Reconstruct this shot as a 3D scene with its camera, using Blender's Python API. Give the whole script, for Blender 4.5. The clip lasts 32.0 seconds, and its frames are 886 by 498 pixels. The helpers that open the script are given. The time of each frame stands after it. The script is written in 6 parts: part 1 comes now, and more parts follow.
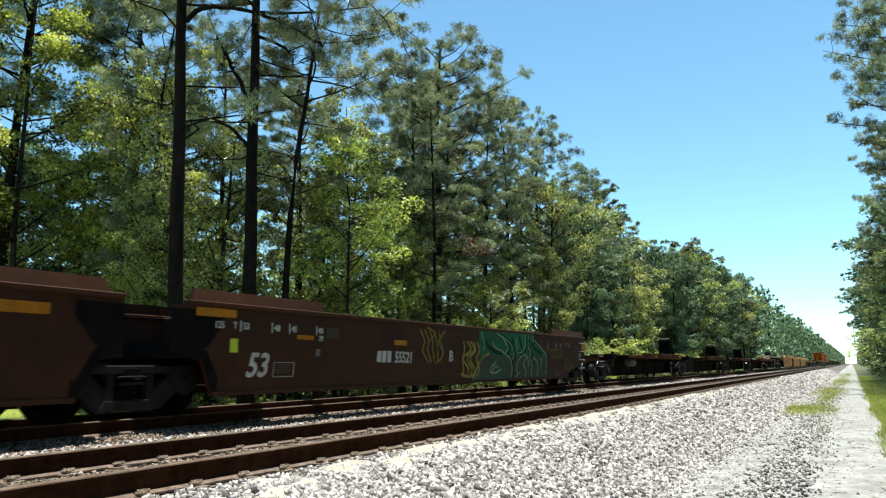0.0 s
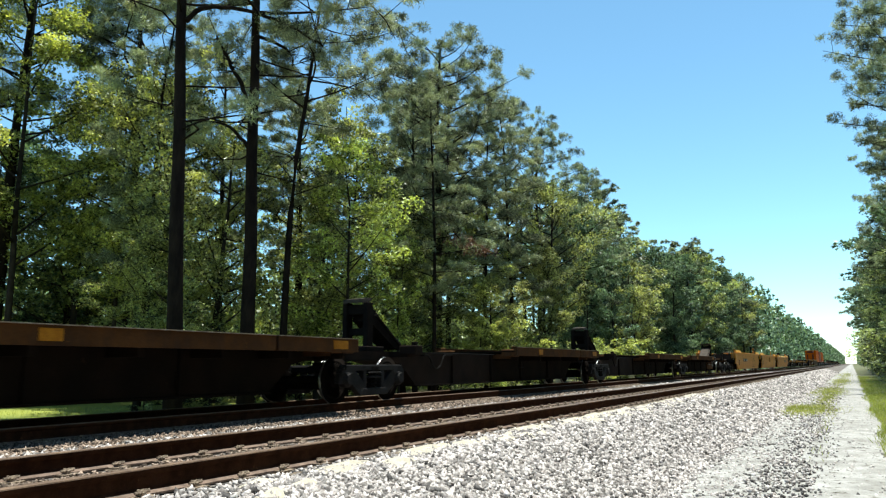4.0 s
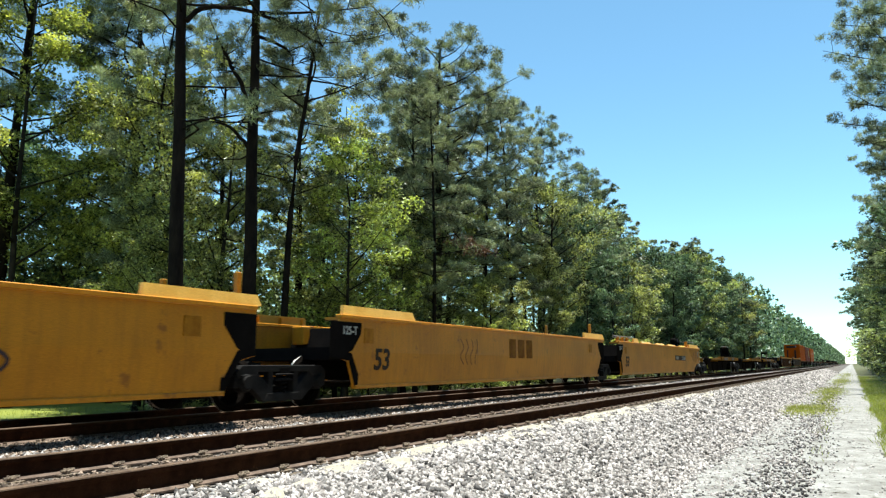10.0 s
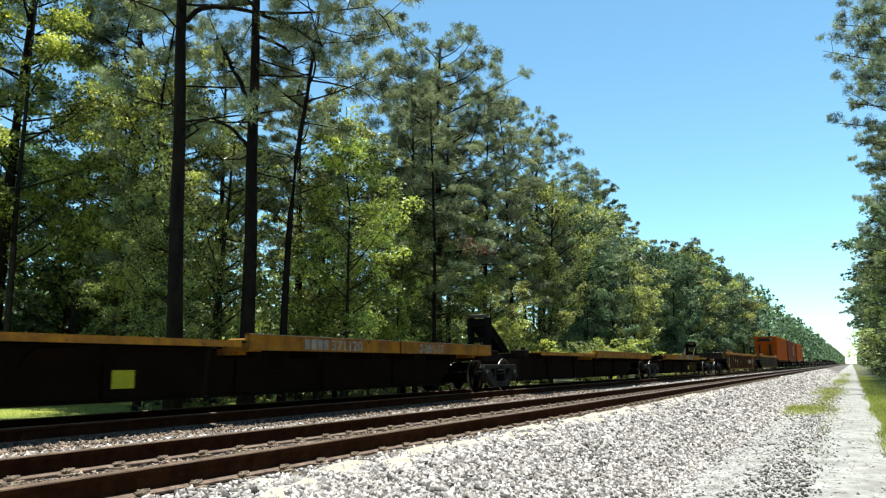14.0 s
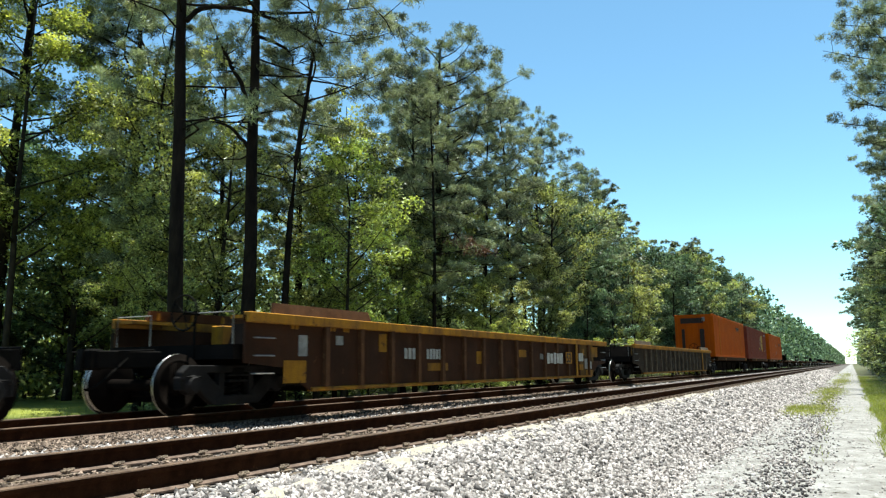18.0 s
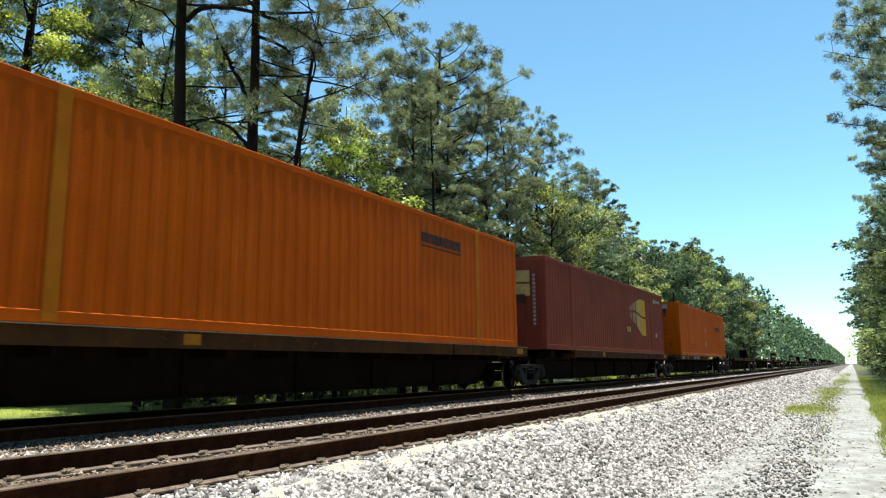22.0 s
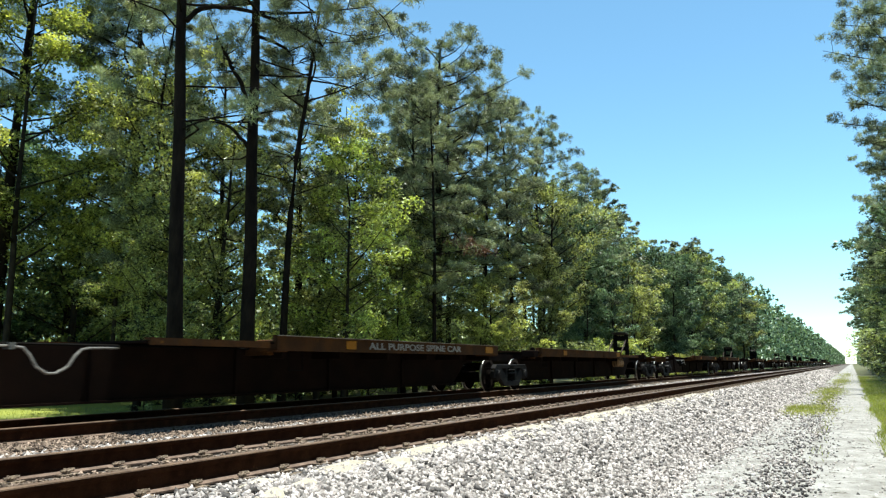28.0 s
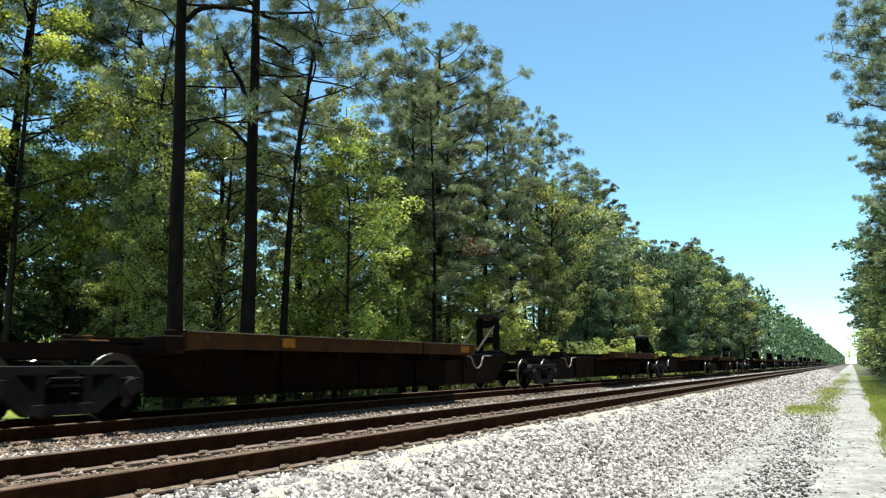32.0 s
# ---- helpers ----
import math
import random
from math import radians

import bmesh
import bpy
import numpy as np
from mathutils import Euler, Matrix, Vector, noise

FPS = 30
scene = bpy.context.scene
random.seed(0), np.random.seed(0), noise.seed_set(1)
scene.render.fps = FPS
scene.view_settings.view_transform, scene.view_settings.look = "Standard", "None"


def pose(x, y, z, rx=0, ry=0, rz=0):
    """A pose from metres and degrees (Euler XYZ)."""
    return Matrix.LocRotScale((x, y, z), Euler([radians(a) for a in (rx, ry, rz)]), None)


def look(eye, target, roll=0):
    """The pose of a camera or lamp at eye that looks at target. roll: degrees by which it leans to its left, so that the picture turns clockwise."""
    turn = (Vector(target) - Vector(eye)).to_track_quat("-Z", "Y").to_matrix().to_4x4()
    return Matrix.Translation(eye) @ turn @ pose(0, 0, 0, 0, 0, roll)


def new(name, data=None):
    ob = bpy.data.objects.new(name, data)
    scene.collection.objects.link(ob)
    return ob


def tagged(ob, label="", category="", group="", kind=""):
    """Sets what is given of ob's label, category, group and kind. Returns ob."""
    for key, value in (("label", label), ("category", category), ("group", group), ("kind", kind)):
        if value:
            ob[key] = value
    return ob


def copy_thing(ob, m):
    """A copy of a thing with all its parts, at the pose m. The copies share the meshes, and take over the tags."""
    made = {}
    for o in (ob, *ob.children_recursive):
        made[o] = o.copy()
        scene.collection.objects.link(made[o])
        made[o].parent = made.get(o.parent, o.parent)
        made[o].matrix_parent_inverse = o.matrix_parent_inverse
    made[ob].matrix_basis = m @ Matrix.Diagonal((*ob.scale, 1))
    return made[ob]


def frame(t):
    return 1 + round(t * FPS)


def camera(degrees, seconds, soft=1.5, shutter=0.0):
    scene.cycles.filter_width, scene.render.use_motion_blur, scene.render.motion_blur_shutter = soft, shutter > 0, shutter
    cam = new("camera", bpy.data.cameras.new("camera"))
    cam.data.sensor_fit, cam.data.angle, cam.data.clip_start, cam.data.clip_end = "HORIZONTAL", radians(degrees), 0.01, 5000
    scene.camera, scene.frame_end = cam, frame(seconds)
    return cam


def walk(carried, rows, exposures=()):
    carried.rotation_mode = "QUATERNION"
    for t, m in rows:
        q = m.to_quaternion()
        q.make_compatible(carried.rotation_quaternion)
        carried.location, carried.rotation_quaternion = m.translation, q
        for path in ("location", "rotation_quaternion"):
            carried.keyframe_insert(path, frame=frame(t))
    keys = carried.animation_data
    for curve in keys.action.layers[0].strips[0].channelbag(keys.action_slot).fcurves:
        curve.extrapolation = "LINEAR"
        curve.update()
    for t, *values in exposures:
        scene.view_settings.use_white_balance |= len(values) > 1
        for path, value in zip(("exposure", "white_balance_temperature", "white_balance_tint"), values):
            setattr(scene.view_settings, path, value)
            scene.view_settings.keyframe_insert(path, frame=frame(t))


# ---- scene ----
cam = camera(62.24, 32.0, soft=1.25, shutter=0.12)
EYE = pose(0.0, 0.0, 0.684, 99.127, 0, 28.763) @ pose(0, 0, 0, 0, 0, -0.506)
walk(cam, [(0.0, EYE), (32.0, EYE)], [(0.0, 1.03, 6400, -2), (32.0, 1.03, 6400, -2)])

# ---- light: a high June sun, a little ahead and to the road side, clear sky ----
SUN_EL, SUN_AZ = 83.0, 15.0          # azimuth from +Y, to the right
world = bpy.data.worlds.new("sky")
scene.world = world
world.use_nodes = True
wn = world.node_tree
sky = wn.nodes.new("ShaderNodeTexSky")
sky.sky_type, sky.sun_disc = "NISHITA", False
sky.sun_elevation, sky.sun_rotation = radians(SUN_EL), radians(SUN_AZ)
sky.altitude = 1500.0
sky.air_density, sky.dust_density, sky.ozone_density = 1.0, 0.0, 3.5
wn.nodes["Background"].inputs["Strength"].default_value = 0.115
tint = wn.nodes.new("ShaderNodeMix")
tint.data_type, tint.blend_type = "RGBA", "MULTIPLY"
tint.inputs[0].default_value = 1.0
tint.inputs[7].default_value = (0.985, 1.12, 1.02, 1)
wn.links.new(sky.outputs[0], tint.inputs[6])
wn.links.new(tint.outputs[2], wn.nodes["Background"].inputs["Color"])
sun = new("sun", bpy.data.lights.new("sun", "SUN"))
sun.data.energy, sun.data.angle, sun.data.color = 5.0, radians(0.55), (1.0, 0.965, 0.915)
ce = math.cos(radians(SUN_EL))
sun.matrix_world = look((100 * ce * math.sin(radians(SUN_AZ)), 100 * ce * math.cos(radians(SUN_AZ)), 100 * math.sin(radians(SUN_EL))), (0, 0, 0))

# ---- plan: x across the tracks, y along them, z up from the near rail heads ----
GAUGE = 1.505                          # between rail head centres
NEAR_X = -4.449 - GAUGE / 2            # near track centre
FAR_X, FAR_Z = -9.364, 0.028           # far track centre and rail head
TIE_STEP = 0.495


# ---- small mesh tools ----
def box(bm, cx, cy, cz, sx, sy, sz, bevel=0.0):
    v = [bm.verts.new((cx + sx * a, cy + sy * b, cz + sz * c)) for a in (-.5, .5) for b in (-.5, .5) for c in (-.5, .5)]
    f = [bm.faces.new([v[i] for i in q]) for q in ((0, 1, 3, 2), (4, 6, 7, 5), (0, 4, 5, 1), (2, 3, 7, 6), (0, 2, 6, 4), (1, 5, 7, 3))]
    if bevel:
        e = list({e for q in f for e in q.edges})
        bmesh.ops.bevel(bm, geom=e, offset=bevel, segments=1, affect="EDGES")
    return v


def prism(bm, pts, x0, x1):
    """A (y, z) outline carried from x0 to x1."""
    a = [bm.verts.new((x0, y, z)) for y, z in pts]
    b = [bm.verts.new((x1, y, z)) for y, z in pts]
    n = len(pts)
    bm.faces.new(a), bm.faces.new(b[::-1])
    for i in range(n):
        bm.faces.new((a[i], b[i], b[(i + 1) % n], a[(i + 1) % n]))


def sweep_y(bm, pts, y0, y1):
    """An (x, z) outline carried from y0 to y1."""
    a = [bm.verts.new((x, y0, z)) for x, z in pts]
    b = [bm.verts.new((x, y1, z)) for x, z in pts]
    n = len(pts)
    bm.faces.new(a), bm.faces.new(b[::-1])
    for i in range(n):
        bm.faces.new((a[i], b[i], b[(i + 1) % n], a[(i + 1) % n]))


def tube(bm, pts, radii, n=8):
    """A round bar through the points, closed at both ends."""
    pts = [Vector(p) for p in pts]
    if not hasattr(radii, "__len__"):
        radii = [radii] * len(pts)
    rings = []
    for i, p in enumerate(pts):
        d = (pts[min(i + 1, len(pts) - 1)] - pts[max(i - 1, 0)]).normalized()
        u = d.orthogonal().normalized() if abs(d.z) > 0.99 else d.cross(Vector((0, 0, 1))).normalized()
        w = d.cross(u)
        rings.append([bm.verts.new(p + float(radii[i]) * (u * math.cos(k * 2 * math.pi / n) + w * math.sin(k * 2 * math.pi / n))) for k in range(n)])
    for a, b in zip(rings, rings[1:]):
        for k in range(n):
            bm.faces.new((a[k], a[(k + 1) % n], b[(k + 1) % n], b[k]))
    bm.faces.new(rings[0][::-1]), bm.faces.new(rings[-1])


def lathe_x(bm, prof, cy, cz, n=20):
    """A turned body about the x axis: profile rows of (x, radius)."""
    rings = [[bm.verts.new((x, cy + r * math.cos(k * 2 * math.pi / n), cz + r * math.sin(k * 2 * math.pi / n))) for k in range(n)] for x, r in prof]
    for a, b in zip(rings, rings[1:]):
        for k in range(n):
            bm.faces.new((a[k], a[(k + 1) % n], b[(k + 1) % n], b[k]))
    bm.faces.new(rings[0][::-1]), bm.faces.new(rings[-1])


def finish(bm, name, material, smooth=False):
    bmesh.ops.recalc_face_normals(bm, faces=bm.faces)
    me = bpy.data.meshes.new(name)
    bm.to_mesh(me)
    bm.free()
    me.materials.append(material)
    if smooth:
        me.polygons.foreach_set("use_smooth", [True] * len(me.polygons))
    return me


def part(name, bm, material, parent, label="", smooth=False, at=None):
    ob = new(name, finish(bm, name, material, smooth) if isinstance(bm, bmesh.types.BMesh) else bm)
    ob.parent = parent
    if at is not None:
        ob.matrix_basis = at
    if label:
        ob["label"] = label
    return ob


def B():
    return bmesh.new()


def raw_mesh(name, verts, faces, material, smooth=False):
    """Mesh from numpy arrays; faces all of one size."""
    verts, faces = np.asarray(verts, np.float32), np.asarray(faces, np.int32)
    me = bpy.data.meshes.new(name)
    n, k = faces.shape
    me.vertices.add(len(verts)), me.loops.add(n * k), me.polygons.add(n)
    me.vertices.foreach_set("co", verts.ravel())
    me.loops.foreach_set("vertex_index", faces.ravel())
    me.polygons.foreach_set("loop_start", np.arange(0, n * k, k, dtype=np.int32))
    me.polygons.foreach_set("use_smooth", np.full(n, smooth))
    me.update(calc_edges=True)
    me.materials.append(material)
    return me


# ---- materials ----
def surface(name, base, second, scale=4.0, rough=0.6, metal=0.0, bump=0.15, grain=60.0, worn=None, worn_at=0.62, stretch=(1, 1, 1), island=0.0, spec=0.5, streak=0.0):
    """Two colours mixed by coarse noise, a fine grain with relief, and patches of a worn colour."""
    m = bpy.data.materials.new(name)
    m.use_nodes = True
    nt = m.node_tree
    N, L = nt.nodes, nt.links
    p = N["Principled BSDF"]
    tc = N.new("ShaderNodeTexCoord")
    info = N.new("ShaderNodeObjectInfo")
    off = N.new("ShaderNodeVectorMath")
    off.operation = "MULTIPLY_ADD"
    mul = N.new("ShaderNodeMath")
    mul.operation, mul.inputs[1].default_value = "MULTIPLY", 37.0
    L.new(info.outputs["Random"], mul.inputs[0])
    off.inputs[1].default_value = stretch
    L.new(tc.outputs["Object"], off.inputs[0])
    L.new(mul.outputs[0], off.inputs[2])
    def noise_tex(s, d=4.0, r=0.55):
        n = N.new("ShaderNodeTexNoise")
        n.inputs["Scale"].default_value, n.inputs["Detail"].default_value, n.inputs["Roughness"].default_value = s, d, r
        L.new(off.outputs[0], n.inputs["Vector"])
        return n
    def blend(a, b, f, kind="MIX"):
        x = N.new("ShaderNodeMix")
        x.data_type, x.blend_type = "RGBA", kind
        for sock, val in ((x.inputs[6], a), (x.inputs[7], b), (x.inputs[0], f)):
            if hasattr(val, "is_linked"):
                L.new(val, sock)
            else:
                sock.default_value = (*val, 1) if hasattr(val, "__len__") else val
        return x.outputs[2]
    big, fine = noise_tex(scale), noise_tex(grain, 3.0)
    ramp = N.new("ShaderNodeMapRange")
    ramp.inputs[1].default_value, ramp.inputs[2].default_value = 0.36, 0.64
    L.new(big.outputs["Fac"], ramp.inputs[0])
    col = blend(base, second, ramp.outputs[0])
    gr = N.new("ShaderNodeMapRange")
    gr.inputs[1].default_value, gr.inputs[2].default_value, gr.inputs[3].default_value, gr.inputs[4].default_value = 0.3, 0.7, 0.78, 1.22
    L.new(fine.outputs["Fac"], gr.inputs[0])
    col = blend(col, gr.outputs[0], 0.8, "MULTIPLY")
    if worn:
        w = noise_tex(scale * 2.3, 6.0, 0.7)
        wr = N.new("ShaderNodeMapRange")
        wr.inputs[1].default_value, wr.inputs[2].default_value = worn_at, worn_at + 0.06
        L.new(w.outputs["Fac"], wr.inputs[0])
        col = blend(col, worn, wr.outputs[0])
    if streak:
        sm = N.new("ShaderNodeMapping")
        sm.inputs["Scale"].default_value = (5.0, 5.0, 0.35)
        L.new(off.outputs[0], sm.inputs["Vector"])
        sn = N.new("ShaderNodeTexNoise")
        sn.inputs["Scale"].default_value, sn.inputs["Detail"].default_value = 2.2, 5.0
        L.new(sm.outputs[0], sn.inputs["Vector"])
        sr = N.new("ShaderNodeMapRange")
        sr.inputs[1].default_value, sr.inputs[2].default_value, sr.inputs[3].default_value, sr.inputs[4].default_value = 0.42, 0.7, 0.0, streak
        L.new(sn.outputs["Fac"], sr.inputs[0])
        col = blend(col, (0.05, 0.03, 0.02), sr.outputs[0])
    if island:
        geo = N.new("ShaderNodeNewGeometry")
        ir = N.new("ShaderNodeMapRange")
        ir.inputs[3].default_value, ir.inputs[4].default_value = 1.0 - island, 1.0 + island
        L.new(geo.outputs["Random Per Island"], ir.inputs[0])
        col = blend(col, ir.outputs[0], 1.0, "MULTIPLY")
    L.new(col, p.inputs["Base Color"])
    p.inputs["Roughness"].default_value, p.inputs["Metallic"].default_value = rough, metal
    p.inputs["Specular IOR Level"].default_value = spec
    if bump:
        bp = N.new("ShaderNodeBump")
        bp.inputs["Strength"].default_value, bp.inputs["Distance"].default_value = bump, 0.02
        L.new(fine.outputs["Fac"], bp.inputs["Height"])
        L.new(bp.outputs[0], p.inputs["Normal"])
    return m


def leaf_surface(name, dark, light, through_c, share=0.45, gloss=0.55):
    """A leaf: diffuse and let-through light, each leaf its own tone, with glints and hollows painted in."""
    m = bpy.data.materials.new(name)
    m.use_nodes = True
    nt = m.node_tree
    N, L = nt.nodes, nt.links
    geo, info = N.new("ShaderNodeNewGeometry"), N.new("ShaderNodeObjectInfo")
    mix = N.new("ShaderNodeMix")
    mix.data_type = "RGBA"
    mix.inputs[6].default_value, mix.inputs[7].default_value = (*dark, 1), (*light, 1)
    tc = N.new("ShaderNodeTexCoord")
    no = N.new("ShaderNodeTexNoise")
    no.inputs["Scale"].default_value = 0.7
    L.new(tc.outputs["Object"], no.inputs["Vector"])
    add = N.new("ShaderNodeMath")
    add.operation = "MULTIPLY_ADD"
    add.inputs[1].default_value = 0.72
    # few pale leaves and dark clumps put sun glints and hollows into the colour
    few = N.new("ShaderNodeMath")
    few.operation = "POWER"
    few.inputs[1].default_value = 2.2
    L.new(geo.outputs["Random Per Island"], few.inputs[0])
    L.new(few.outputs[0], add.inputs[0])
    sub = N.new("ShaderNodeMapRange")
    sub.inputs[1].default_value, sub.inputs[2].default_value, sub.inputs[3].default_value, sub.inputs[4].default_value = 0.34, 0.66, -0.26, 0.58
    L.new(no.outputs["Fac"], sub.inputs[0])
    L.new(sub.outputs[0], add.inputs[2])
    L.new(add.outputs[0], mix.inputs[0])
    hue = N.new("ShaderNodeHueSaturation")
    hr = N.new("ShaderNodeMapRange")
    hr.inputs[3].default_value, hr.inputs[4].default_value = 0.485, 0.515
    L.new(info.outputs["Random"], hr.inputs[0])
    L.new(hr.outputs[0], hue.inputs["Hue"])
    L.new(mix.outputs[2], hue.inputs["Color"])
    p = N["Principled BSDF"]
    p.inputs["Roughness"].default_value = 0.40
    p.inputs["Specular IOR Level"].default_value = gloss
    L.new(hue.outputs[0], p.inputs["Base Color"])
    tr = N.new("ShaderNodeBsdfTranslucent")
    tint = N.new("ShaderNodeMix")
    tint.data_type, tint.blend_type = "RGBA", "MULTIPLY"
    tint.inputs[0].default_value = 1.0
    tint.inputs[7].default_value = (*through_c, 1)
    L.new(hue.outputs[0], tint.inputs[6])
    L.new(tint.outputs[2], tr.inputs["Color"])
    ms = N.new("ShaderNodeMixShader")
    ms.inputs[0].default_value = share
    L.new(p.outputs[0], ms.inputs[1]), L.new(tr.outputs[0], ms.inputs[2])
    L.new(ms.outputs[0], N["Material Output"].inputs["Surface"])
    return m


# bed colour is dark to paint the shaded gaps between the stones
M_BALLAST = surface("ballast_bed", (0.17, 0.145, 0.13), (0.08, 0.068, 0.06), 14.0, 0.95, bump=0.9, grain=32.0, spec=.1)
M_STONE = surface("ballast_stone", (0.41, 0.37, 0.352), (0.165, 0.138, 0.13), 30.0, 0.85, bump=0.3, grain=160.0, island=0.84, spec=.2)
M_STONE_RUST_SHADE = surface("rust_and_shade_stone", (0.25, 0.185, 0.145), (0.075, 0.054, 0.044), 30.0, 0.9, bump=0.3, grain=160.0, island=0.84, spec=.1)
M_ROAD = surface("gravel_road", (0.34, 0.322, 0.305), (0.22, 0.205, 0.19), 2.6, 0.95, bump=0.9, grain=38.0, worn=(0.12, 0.105, 0.088), worn_at=0.57, spec=.1)
M_EARTH = surface("woodland_floor", (0.10, 0.075, 0.04), (0.07, 0.09, 0.025), 1.2, 0.95, bump=0.8, grain=25.0)
M_LAWN = surface("lawn", (0.22, 0.235, 0.03), (0.15, 0.17, 0.024), 0.6, 0.9, bump=0.6, grain=50.0)
M_SAND = surface("pale_sand", (0.44, 0.385, 0.31), (0.33, 0.285, 0.225), 9.0, 0.95, bump=0.5, grain=120.0, spec=.1)
M_DUST = surface("dusty_rail_foot", (0.175, 0.115, 0.085), (0.085, 0.052, 0.037), 9.0, 0.9, bump=0.3, grain=80.0)
M_RAIL = surface("rail_steel", (0.046, 0.019, 0.010), (0.026, 0.011, 0.006), 7.0, 0.9, 0.0, bump=0.25, grain=90.0, worn=(0.085, 0.036, 0.017), spec=.02)
M_HEAD = surface("rail_head", (0.165, 0.105, 0.070), (0.10, 0.062, 0.042), 5.0, 0.5, 0.2, bump=0.04, spec=.25)
M_TIE = surface("tie_wood", (0.16, 0.115, 0.075), (0.09, 0.065, 0.045), 5.0, 0.9, bump=0.6, grain=40.0, stretch=(0.3, 3, 3))
M_CLIP = surface("fastener_iron", (0.25, 0.185, 0.13), (0.11, 0.075, 0.052), 20.0, 0.75, 0.3, bump=0.3)
M_BARK = surface("pine_bark", (0.024, 0.017, 0.013), (0.011, 0.008, 0.007), 5.0, 0.95, bump=0.9, grain=18.0, stretch=(1, 1, 0.3), spec=.05)
M_BARK2 = surface("hardwood_bark", (0.040, 0.031, 0.024), (0.018, 0.014, 0.012), 6.0, 0.95, bump=0.7, grain=24.0, stretch=(1, 1, 0.4), spec=.08)
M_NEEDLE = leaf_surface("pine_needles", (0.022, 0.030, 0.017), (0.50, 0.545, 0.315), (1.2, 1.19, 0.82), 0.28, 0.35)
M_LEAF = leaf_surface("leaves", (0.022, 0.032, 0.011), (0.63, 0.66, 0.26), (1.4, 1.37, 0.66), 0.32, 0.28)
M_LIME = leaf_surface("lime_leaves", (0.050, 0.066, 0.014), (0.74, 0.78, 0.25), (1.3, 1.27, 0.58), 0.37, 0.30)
# darker leaf colour stands for the deep shade low in the wood
M_SHADE = leaf_surface("shade_toned_leaves", (0.012, 0.020, 0.009), (0.52, 0.57, 0.23), (1.4, 1.37, 0.72), 0.31, 0.25)
# bluish leaf colour stands in for haze over the far wood
M_FAR = leaf_surface("haze_toned_leaves", (0.014, 0.030, 0.014), (0.25, 0.345, 0.185), (1.3, 1.33, 0.9), 0.24, 0.2)
M_DEAD = leaf_surface("dead_leaves", (0.10, 0.055, 0.038), (0.19, 0.115, 0.085), (1.1, 0.95, 0.7), 0.3, 0.2)
M_GRASS = leaf_surface("grass", (0.18, 0.20, 0.035), (0.38, 0.39, 0.09), (1.3, 1.3, 0.6), 0.35)

M_BROWN = surface("brown_car_paint", (0.052, 0.021, 0.011), (0.036, 0.0155, 0.009), 1.3, 0.6, bump=0.06, worn=(0.08, 0.040, 0.024), worn_at=0.66, streak=0.2, spec=.06)
M_YELLOW = surface("yellow_car_paint", (0.63, 0.248, 0.015), (0.51, 0.195, 0.012), 0.9, 0.42, bump=0.05, worn=(0.34, 0.125, 0.018), worn_at=0.62, streak=0.16, spec=.22)
M_STAIN = surface("stained_yellow_paint", (0.53, 0.205, 0.014), (0.40, 0.150, 0.014), 1.6, 0.5, bump=0.08, worn=(0.25, 0.085, 0.02), worn_at=0.54, streak=0.3, spec=.15)
# guide yellow made paler to hold the strong sunlight on the slopes
M_GUIDE = surface("sunlit_pale_yellow_paint", (0.72, 0.41, 0.09), (0.60, 0.31, 0.05), 1.5, 0.42, bump=0.05, worn=(0.36, 0.14, 0.02), worn_at=0.66, spec=.25)
M_OLIVE = surface("olive_worn_paint", (0.17, 0.088, 0.018), (0.065, 0.034, 0.014), 2.2, 0.7, bump=0.1, worn=(0.28, 0.15, 0.02), worn_at=0.58, streak=0.3, spec=.08)
M_YELLOW_OLD = surface("worn_yellow_paint", (0.40, 0.18, 0.015), (0.22, 0.10, 0.02), 2.4, 0.7, bump=0.1, worn=(0.10, 0.045, 0.02), worn_at=0.60, streak=0.3, spec=.10)
M_RUST = surface("rusty_side_rail", (0.088, 0.037, 0.012), (0.048, 0.023, 0.011), 2.5, 0.8, bump=0.15, worn=(0.17, 0.072, 0.012), worn_at=0.63, streak=0.3, spec=.05)
M_BROWN2 = surface("rust_brown_panels", (0.066, 0.027, 0.013), (0.040, 0.018, 0.010), 1.6, 0.75, bump=0.12, worn=(0.12, 0.055, 0.026), worn_at=0.64, streak=0.3, spec=.06)
M_GREY = surface("weathered_grey_panels", (0.060, 0.044, 0.030), (0.032, 0.023, 0.017), 1.4, 0.85, bump=0.12, worn=(0.14, 0.105, 0.075), worn_at=0.60, streak=0.3, spec=.05)
# rib colours are lighter than their panels for the light ribs catch
M_POST = surface("pale_lit_ribs", (0.16, 0.125, 0.09), (0.095, 0.07, 0.05), 3.0, 0.8, bump=0.1, worn=(0.22, 0.17, 0.12), worn_at=0.6, streak=0.3, spec=.05)
M_POST_R = surface("lit_rust_brown_ribs", (0.11, 0.052, 0.025), (0.07, 0.032, 0.016), 3.0, 0.8, bump=0.1, worn=(0.17, 0.09, 0.04), worn_at=0.6, streak=0.3, spec=.05)
# near-black underside colours carry the deep shade beneath and between the cars
M_SPINE = surface("grimy_shade_black_steel", (0.015, 0.0095, 0.007), (0.009, 0.0065, 0.005), 2.0, 0.9, bump=0.15, worn=(0.030, 0.018, 0.012), worn_at=0.66, spec=.04)
